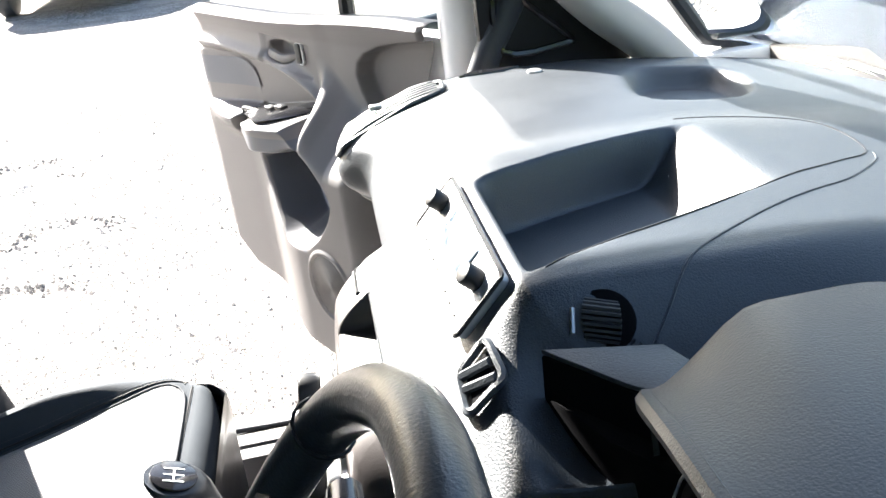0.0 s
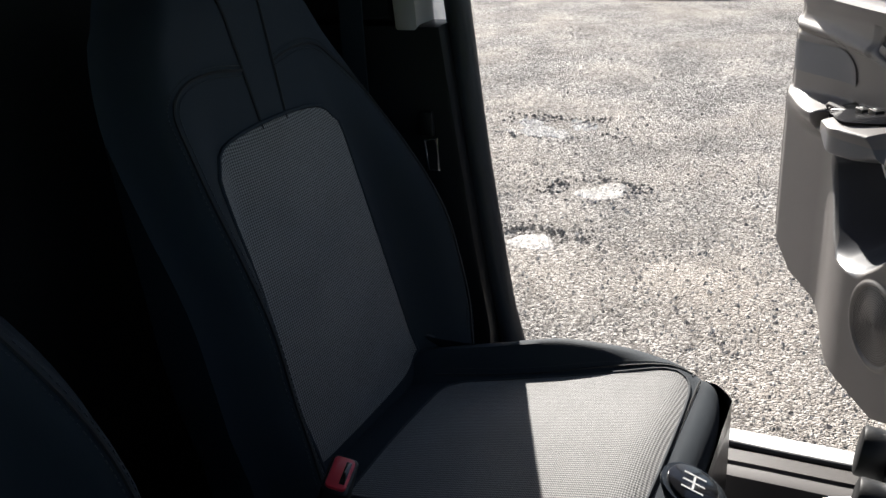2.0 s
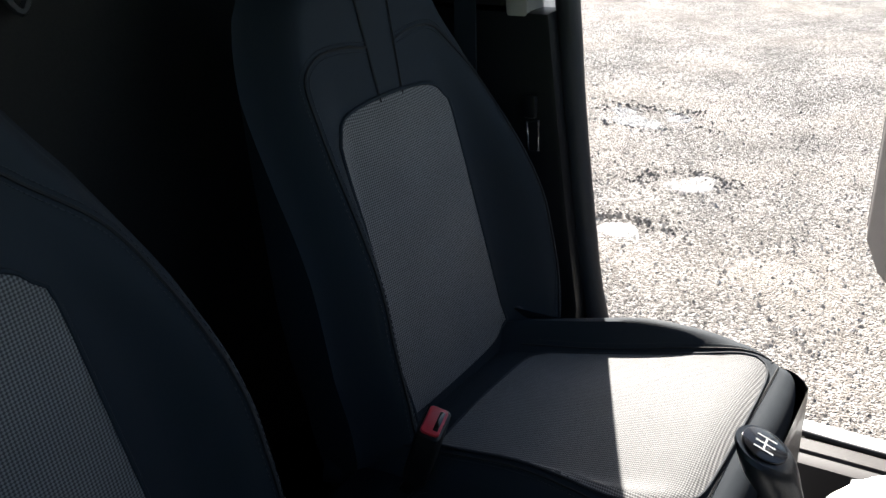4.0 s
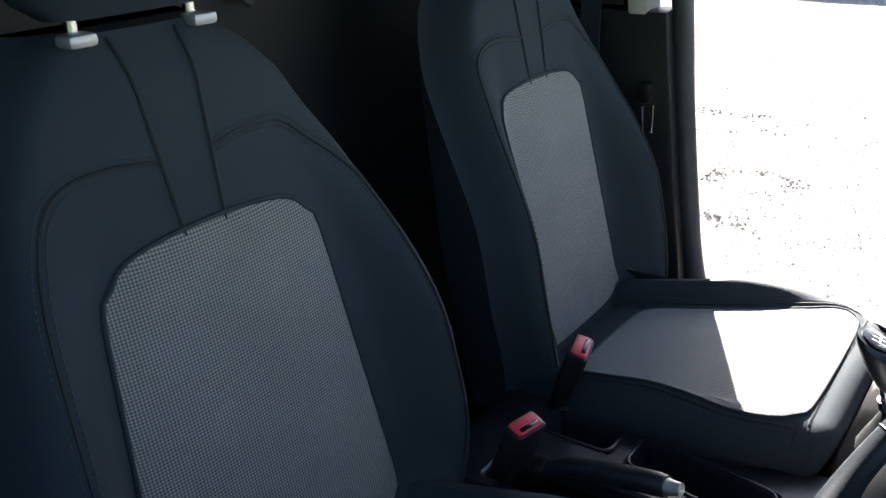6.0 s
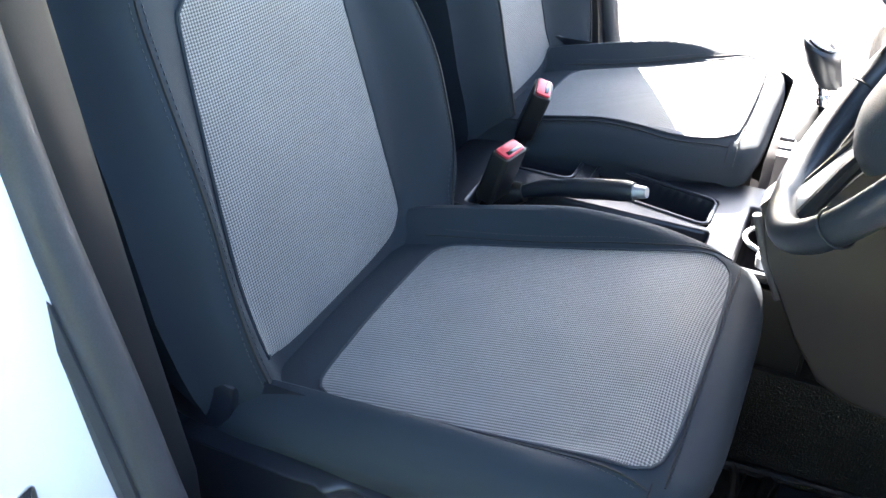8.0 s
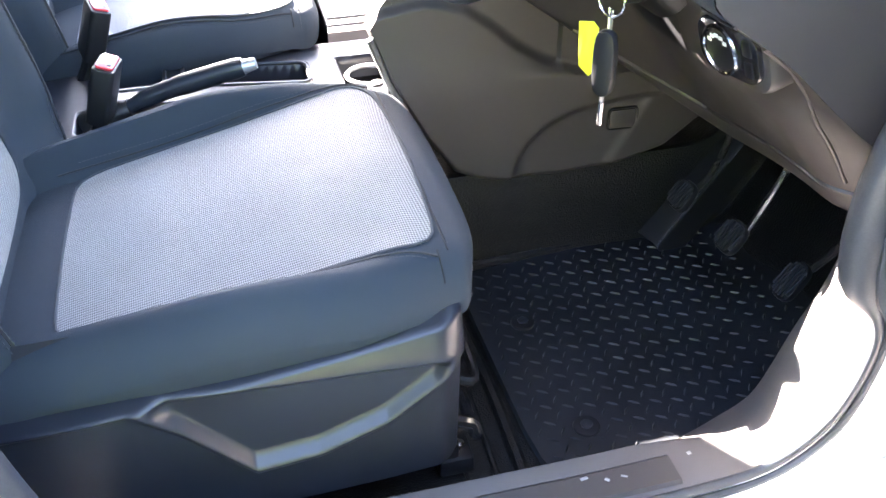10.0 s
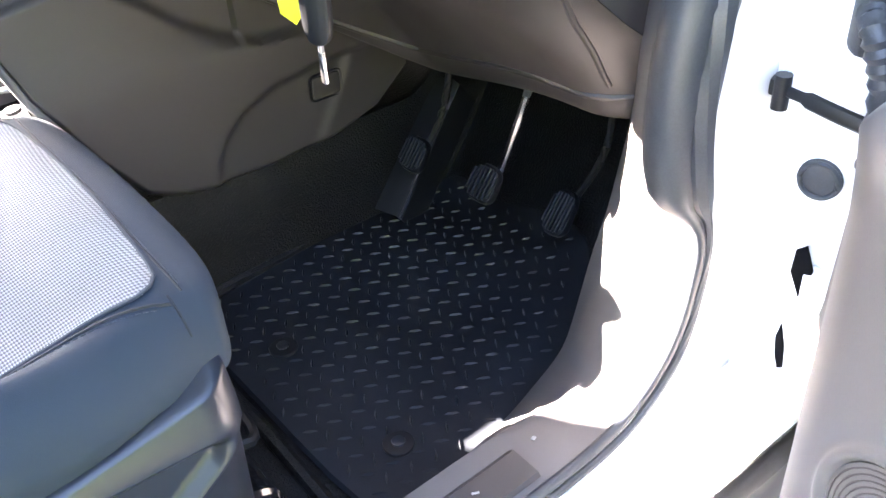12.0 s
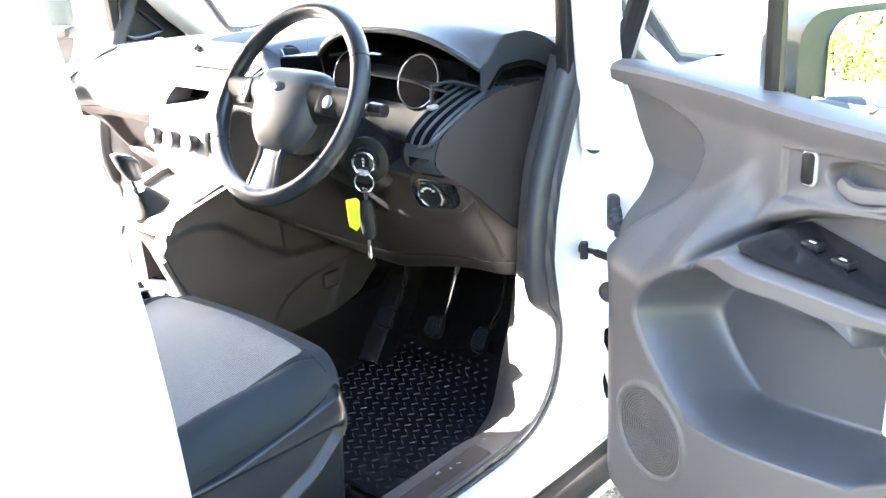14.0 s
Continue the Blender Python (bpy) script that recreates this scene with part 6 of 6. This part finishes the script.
    part("foot", tube([at(0.29, -0.045, 1.22), mc + Vector((0, 0, -0.085))], [0.03, 0.035], 12), MIRRORCASE, mir)


front_door(1, (0.856, 1.143), 69.3, "white driver door standing open with grey trim")
front_door(-1, (-0.877, 1.059), 59.5, "white passenger door standing open with grey trim")


# ---- outdoors: hedge, verge, parked cars, loose stones ----
def leaf_cloud(bm, rng, c, s, count, size, upright=0.0):
    """Scatters small folded leaves in an uneven box of size s round c."""
    for _ in range(count):
        p = Vector((rng.uniform(-0.5, 0.5) * s[0], rng.uniform(-0.5, 0.5) * s[1], rng.uniform(-0.5, 0.5) * s[2]))
        if noise.noise(p * 1.3) < -0.25:
            continue
        p += Vector(c)
        q = Vector((rng.gauss(0, 1), rng.gauss(0, 1), rng.gauss(0, 1) + upright)).normalized()
        e = q.orthogonal().normalized() * size * rng.uniform(0.6, 1.2)
        f = q * size * rng.uniform(0.8, 1.6)
        v = [bm.verts.new(p + o) for o in (-f, e, f, -e)]
        bm.faces.new((v[0], v[1], v[2]))
        bm.faces.new((v[0], v[2], v[3]))


# hedge reflected in the mirror; height and nearness also chosen to block skylight
def hedge():
    rng = random.Random(4)
    h = thing("hedge", (5.6, 4, 0), "tall green leafy hedge along the yard", "hedge")
    bm = bmesh.new()
    for k in range(24):
        y = -9 + k
        top = 3.6 + rng.uniform(-0.25, 0.25)
        leaf_cloud(bm, rng, (5.6 + rng.uniform(-0.15, 0.15), y, top / 2), (1.3, 1.25, top), 2100, 0.07)
    tagged(part("foliage", bm, LEAF, h, smooth=False), kind="stuff")
    for k in range(11):
        y = -9 + 2.2 * k
        part("stem", tube([(5.6, y, -0.02), (5.62, y + 0.05, 1.0), (5.55, y - 0.05, 2.6)], [0.06, 0.045, 0.02], 7), BARK, h)


# grass added beyond the yard to give the passenger window its green tint
def verge():
    rng = random.Random(9)
    bm = bmesh.new()
    for _ in range(14000):
        x, y = rng.uniform(-17, -8.2), rng.uniform(1.6, 14)
        if noise.noise((x * 0.7, y * 0.7, 2)) < -0.2 + 0.5 * max(0, x + 9.2):
            continue
        a, hgt = rng.uniform(0, 6.28), rng.uniform(0.05, 0.16)
        e = Vector((math.cos(a), math.sin(a), 0)) * 0.02
        p = Vector((x, y, -0.02))
        tip = p + Vector((rng.gauss(0, 0.04), rng.gauss(0, 0.04), hgt))
        bm.faces.new([bm.verts.new(q) for q in (p - e, p + e, tip)])
    solo("grass_verge", bm, GRASS, "rough green grass added for the tint in the side window", "grass", kind="stuff", smooth=False)


def loose_stones():
    rng = random.Random(2)
    bm = bmesh.new()
    def stone(x, y, r):
        z = ground_z(x, y)
        k = 6
        tw = rng.uniform(0, 6)
        low = [bm.verts.new((x + r * rng.uniform(0.8, 1.2) * math.cos(tw + i * 6.283 / k), y + r * rng.uniform(0.7, 1.1) * math.sin(tw + i * 6.283 / k), z - r * 0.3)) for i in range(k)]
        top = bm.verts.new((x + r * rng.uniform(-0.3, 0.3), y + r * rng.uniform(-0.3, 0.3), z + r * rng.uniform(0.4, 0.7)))
        for i in range(k):
            bm.faces.new((low[i], low[(i + 1) % k], top))
    for _ in range(26000):
        x = -1.0 - abs(rng.gauss(0, 3.2))
        y = rng.uniform(-4.5, 2.8)
        stone(x, y, rng.uniform(0.005, 0.016) * (1.5 if rng.random() < 0.06 else 1))
    for _ in range(7000):
        stone(rng.uniform(0.9, 3.2), rng.uniform(-0.6, 2.6), rng.uniform(0.003, 0.008))
    solo("loose_gravel", bm, STONE, "loose grey and buff gravel stones on the yard", "gravel", kind="stuff", smooth=False)


def pothole(x, y, a, b, seed):
    """Pale stones scattered unevenly in a worn hollow."""
    rng = random.Random(seed)
    bm = bmesh.new()
    for _ in range(900):
        r, t = math.sqrt(rng.random()), rng.uniform(0, 6.283)
        px, py = x + a * r * math.cos(t), y + b * r * math.sin(t)
        if noise.noise((px * 5, py * 5, seed)) < 0.0 + 0.6 * (r - 0.5):
            continue
        s = rng.uniform(0.008, 0.026)
        low = ground_z(px, py) + 0.010 * (1 - r)
        rim = [bm.verts.new((px + s * rng.uniform(0.7, 1.2) * math.cos(k * 1.047), py + s * rng.uniform(0.7, 1.2) * math.sin(k * 1.047), low - 0.004)) for k in range(6)]
        top = bm.verts.new((px, py, low + s * 0.35))
        for k in range(6):
            bm.faces.new((rim[k], rim[(k + 1) % 6], top))
    # darker stones round the hollow, more of them on its -x side
    dark = bmesh.new()
    for _ in range(260):
        r, t = rng.uniform(0.75, 1.7), rng.uniform(0, 6.283)
        px, py = x + a * r * math.cos(t), y + b * r * math.sin(t)
        if noise.noise((px * 4, py * 4, seed + 5)) < 0.0 + 0.42 * (px - x) / a:
            continue
        s = rng.uniform(0.006, 0.018)
        low = ground_z(px, py)
        rim = [dark.verts.new((px + s * rng.uniform(0.7, 1.2) * math.cos(k * 1.047), py + s * rng.uniform(0.7, 1.2) * math.sin(k * 1.047), low - 0.003)) for k in range(6)]
        top = dark.verts.new((px, py, low + s * 0.7))
        for k in range(6):
            dark.faces.new((rim[k], rim[(k + 1) % 6], top))
    solo("dark_stones", dark, DARK, "dark gravel round a pothole", "stones", "pothole rims", "stuff", smooth=False)
    solo("pale_stones", bm, PALE, "pale stones filling a pothole in the gravel", "stones", "filled potholes", "stuff", smooth=False)


def parked_car(x, y, turn, label):
    """A saloon parked in the yard, nose along its own +x."""
    car = thing("parked_car", (x, y, 0), label, "car", "parked cars")
    m = Matrix.Translation((x, y, 0)) @ Matrix.Rotation(radians(turn), 4, "Z")
    prof = [(-2.1, 0.45), (-2.12, 0.75), (-2.0, 0.95), (-1.4, 1.0), (1.0, 0.98), (1.75, 0.88), (2.08, 0.72), (2.1, 0.35), (-2.0, 0.3)]
    rows = []
    for w in np.linspace(-1, 1, 9):
        k = 1 - 0.06 * abs(w) ** 4
        rows.append([m @ Vector((px * k, w * 0.86, pz if pz < 0.6 else pz - 0.06 * abs(w) ** 4)) for px, pz in prof])
    part("body", skin(rows, close_u=True, caps=True), BLUE, car)
    rows = []
    for w in np.linspace(-1, 1, 7):
        rows.append([m @ Vector((px, w * (0.80 - 0.32 * (pz - 0.95)), pz - 0.03 * abs(w) ** 4)) for px, pz in ((-1.6, 0.95), (-1.1, 1.36), (-0.4, 1.45), (0.2, 1.40), (0.95, 0.95))])
    part("cabin", skin(rows, close_u=True, caps=True), GLOSS, car, "dark glazed cabin")
    part("roof", box(m @ Vector((-0.4, 0, 1.445)), (1.3, 1.2, 0.05), 0.02, Matrix.Rotation(radians(turn), 4, "Z")), BLUE, car)
    for px in (-1.3, 1.3):
        for w in (-1, 1):
            c = m @ Vector((px, w * 0.70, 0.31))
            ax = m.to_3x3() @ Vector((0, w, 0))
            tyre = part("wheel", disc(c, 0.31, 0.19, ax, 28, 0.03), RUBBER, car)
            part("rim", disc(c + ax * 0.185, 0.20, 0.01, ax, 20), SILVER, tyre)


BARK = material("bark", (0.12, 0.09, 0.06), 0.9, var=0.3, fine=120, bump=0.8, depth=0.004)


def island_material(name, low, high):
    m = bpy.data.materials.new(name)
    m.use_nodes = True
    n, l = m.node_tree.nodes, m.node_tree.links
    g = n.new("ShaderNodeNewGeometry")
    cr = n.new("ShaderNodeValToRGB")
    cr.color_ramp.elements[0].color, cr.color_ramp.elements[1].color = (*low, 1), (*high, 1)
    l.new(g.outputs["Random Per Island"], cr.inputs["Fac"])
    l.new(cr.outputs[0], n["Principled BSDF"].inputs["Base Color"])
    n["Principled BSDF"].inputs["Roughness"].default_value = 0.9
    return m


STONE = island_material("gravel stones", (0.13, 0.12, 0.115), (0.54, 0.50, 0.46))
DARK = island_material("dark rim stones", (0.07, 0.065, 0.062), (0.20, 0.185, 0.17))
PALE = island_material("pale stones", (0.55, 0.51, 0.47), (0.88, 0.84, 0.78))
hedge()
verge()
loose_stones()
for i, (px, py, a, b) in enumerate(HOLES):
    pothole(px, py, a, b, i)
parked_car(-13.6, -2.3, 0, "dark blue saloon car parked across the yard")
parked_car(-15.6, -6.9, 0, "dark blue saloon car parked beside another car")


# ---- door jambs, striker, straps ----
def jamb_fittings():
    s = thing("striker", (0.962, 0.071, 0.878), "metal door striker loop bolted to the pillar", "door striker")
    m = frame_of((0.962, 0.071, 0.878), (-1, -0.05, 0), (0, 0, 1)) @ Matrix.Scale(0.75, 4)
    part("plate", prism(rounded(0.05, 0.105, 0.008), 0.006, 0.002, m @ Matrix.Translation((0, 0, -0.002))), METAL, s)
    part("loop", tube(spline([m @ Vector(p) for p in ((0.004, 0.030, 0.0), (0.010, 0.030, 0.045), (0.012, 0.0, 0.052), (0.010, -0.030, 0.045), (0.004, -0.030, 0.0))], 6), 0.0055, 10), METAL, s)
    for k in (-0.040, 0.040):
        part("screw", prism([(0.007 * math.cos(j * math.pi / 3), 0.007 * math.sin(j * math.pi / 3)) for j in range(6)], 0.004, 0.001, m @ Matrix.Translation((-0.012, k, 0.004))), CHROME, s)
    c = thing("door_check", (0.818, 1.10, 0.906), "black door check strap bolted to the jamb", "door check")
    part("bracket", box((0.818, 1.100, 0.906), (0.026, 0.020, 0.018), 0.005), BLACK, c)
    part("bolt", disc((0.808, 1.090, 0.908), 0.008, 0.005, (0.1, -1, 0.1), 6), METAL, c)
    part("pivot", tube([(0.832, 1.092, 0.888), (0.832, 1.092, 0.922)], 0.008, 10), BLACK, c)
    part("strap", tube(spline([(0.834, 1.092, 0.907), (0.855, 1.090, 0.907), (0.890, 1.092, 0.902), (0.925, 1.098, 0.896)], 5), [0.003] * 6 + [0.0045] * 9 + [0.006], 8, flat=1.8), BLACK, c)
    b = thing("wiring_boot", (0.90, 1.10, 0.95), "ribbed black rubber wiring boot between jamb and door", "wiring boot")
    pts = spline([(0.900, 1.092, 1.000), (0.918, 1.070, 0.990), (0.932, 1.075, 0.945), (0.932, 1.085, 0.865)], 8)
    part("hose", tube(pts, [0.011 + 0.0028 * (k % 2) for k in range(len(pts))], 12), RUBBER, b)
    part("socket", box((0.896, 1.095, 0.995), (0.022, 0.03, 0.07), 0.008, Matrix.Rotation(0.9, 4, "Z")), RUBBER, b)
    hg = thing("trim_hinge_mount", (0.885, 1.12, 0.68), "white painted lower hinge mount with gap shadows put in black", "trim", kind="structure")
    part("leaf", box((0.892, 1.118, 0.675), (0.030, 0.020, 0.085), 0.006), WHITE, hg)
    part("pin", tube([(0.905, 1.108, 0.632), (0.905, 1.108, 0.716)], 0.008, 10), WHITE, hg)
    # shadows in the gaps round the hinge, put in as black plates
    part("gap", prism([(-0.004, -0.030), (0.008, -0.024), (0.014, 0.004), (0.010, 0.032), (-0.002, 0.026), (-0.010, 0.0)], 0.004, 0.001, frame_of((0.877, 1.112, 0.712), (1, 0.1, 0.25), (0, 0, 1))), DEEP, hg, "black plate put for the gap's shadow above the hinge")
    part("gap", prism([(-0.003, -0.030), (0.003, -0.028), (0.006, 0.0), (0.004, 0.030), (-0.003, 0.012), (-0.005, -0.012)], 0.004, 0.001, frame_of((0.873, 1.108, 0.612), (1, 0.1, 0.2), (0.1, 0, 1))), DEEP, hg, "black plate put for the gap's shadow below the hinge")
    for x, z, r in ((0.870, 0.814, 0.022), (0.838, 1.112, 0.016)):
        g = thing("grommet", (x, 1.10, z), "round black rubber plug in the jamb", "rubber plug", "rubber plugs")
        ang = Vector((0.22, -0.975, 0))
        o = Vector((x, lerp([(0.82, 1.115), (0.87, 1.125)], x) - 0.001, z))
        part("plug", disc(o - ang * 0.002, r, 0.006, ang, 24), RUBBER, g)
        part("rim", tube([o + ang * 0.004 + Vector((ang.y, -ang.x, 0)) * r * 0.85 * math.cos(a) + Vector((0, 0, r * 0.85 * math.sin(a))) for a in np.linspace(0, 6.283, 25)[:-1]], 0.003, 6, closed=True), RUBBER, g)
    for q, side in ((1, "right"), (-1, "left")):
        solo("trim_strip_" + side, tube([(q * 0.915, 0.02, 0.537), (q * 0.915, 1.09, 0.537)], 0.006, 8), METAL, "bright metal strip along the rocker", "trim", kind="structure")
        # seat belt webbing hanging at the pillar
        w = thing("seat_belt", (q * 0.74, -0.04, 1.2), "black seat belt webbing hanging at the door pillar", "seat belt", "seat belts")
        dy = 0.0 if q > 0 else -0.06
        rows = [[(q * (0.738 + 0.004 * math.sin(z * 9)), y + dy, z) for y in (-0.10, -0.055)] for z in np.linspace(0.62, 1.70, 24)]
        rows = [r + [(p[0] + q * 0.003, p[1], p[2]) for p in r[::-1]] for r in rows]
        part("webbing", skin(rows, close_u=True, caps=True), CLOTH, w)
        t0 = Vector((0.705, -0.052, 0.985)) if q > 0 else Vector((-0.736, 0.002, 1.102))
        part("tongue", tube([t0 + Vector((0, -0.010, -0.028)), t0 + Vector((0, -0.012, 0.026)), t0 + Vector((0, 0.010, 0.030)), t0 + Vector((0, 0.012, -0.026))], 0.0028, 6, closed=True), METAL, w, "metal belt tongue")
        part("tongue_grip", box(t0 + Vector((q * 0.012, -0.014, 0.052)), (0.014, 0.030, 0.045), 0.006), BLACK, w)
        part("guide", box((q * 0.735, -0.078 + dy, 1.71), (0.03, 0.09, 0.05), 0.010), BLACK, w)
    for x in (-0.05, 0.12):
        st = thing("hanging_strap", (x, -0.43, 1.55), "black loop strap hanging on the bulkhead", "strap", "hanging straps")
        part("loop", tube(spline([(x - 0.03, -0.445, 1.72), (x - 0.032, -0.43, 1.50), (x, -0.42, 1.40), (x + 0.032, -0.43, 1.50), (x + 0.03, -0.445, 1.72)], 6), 0.007, 6), RUBBER, st)


jamb_fittings()
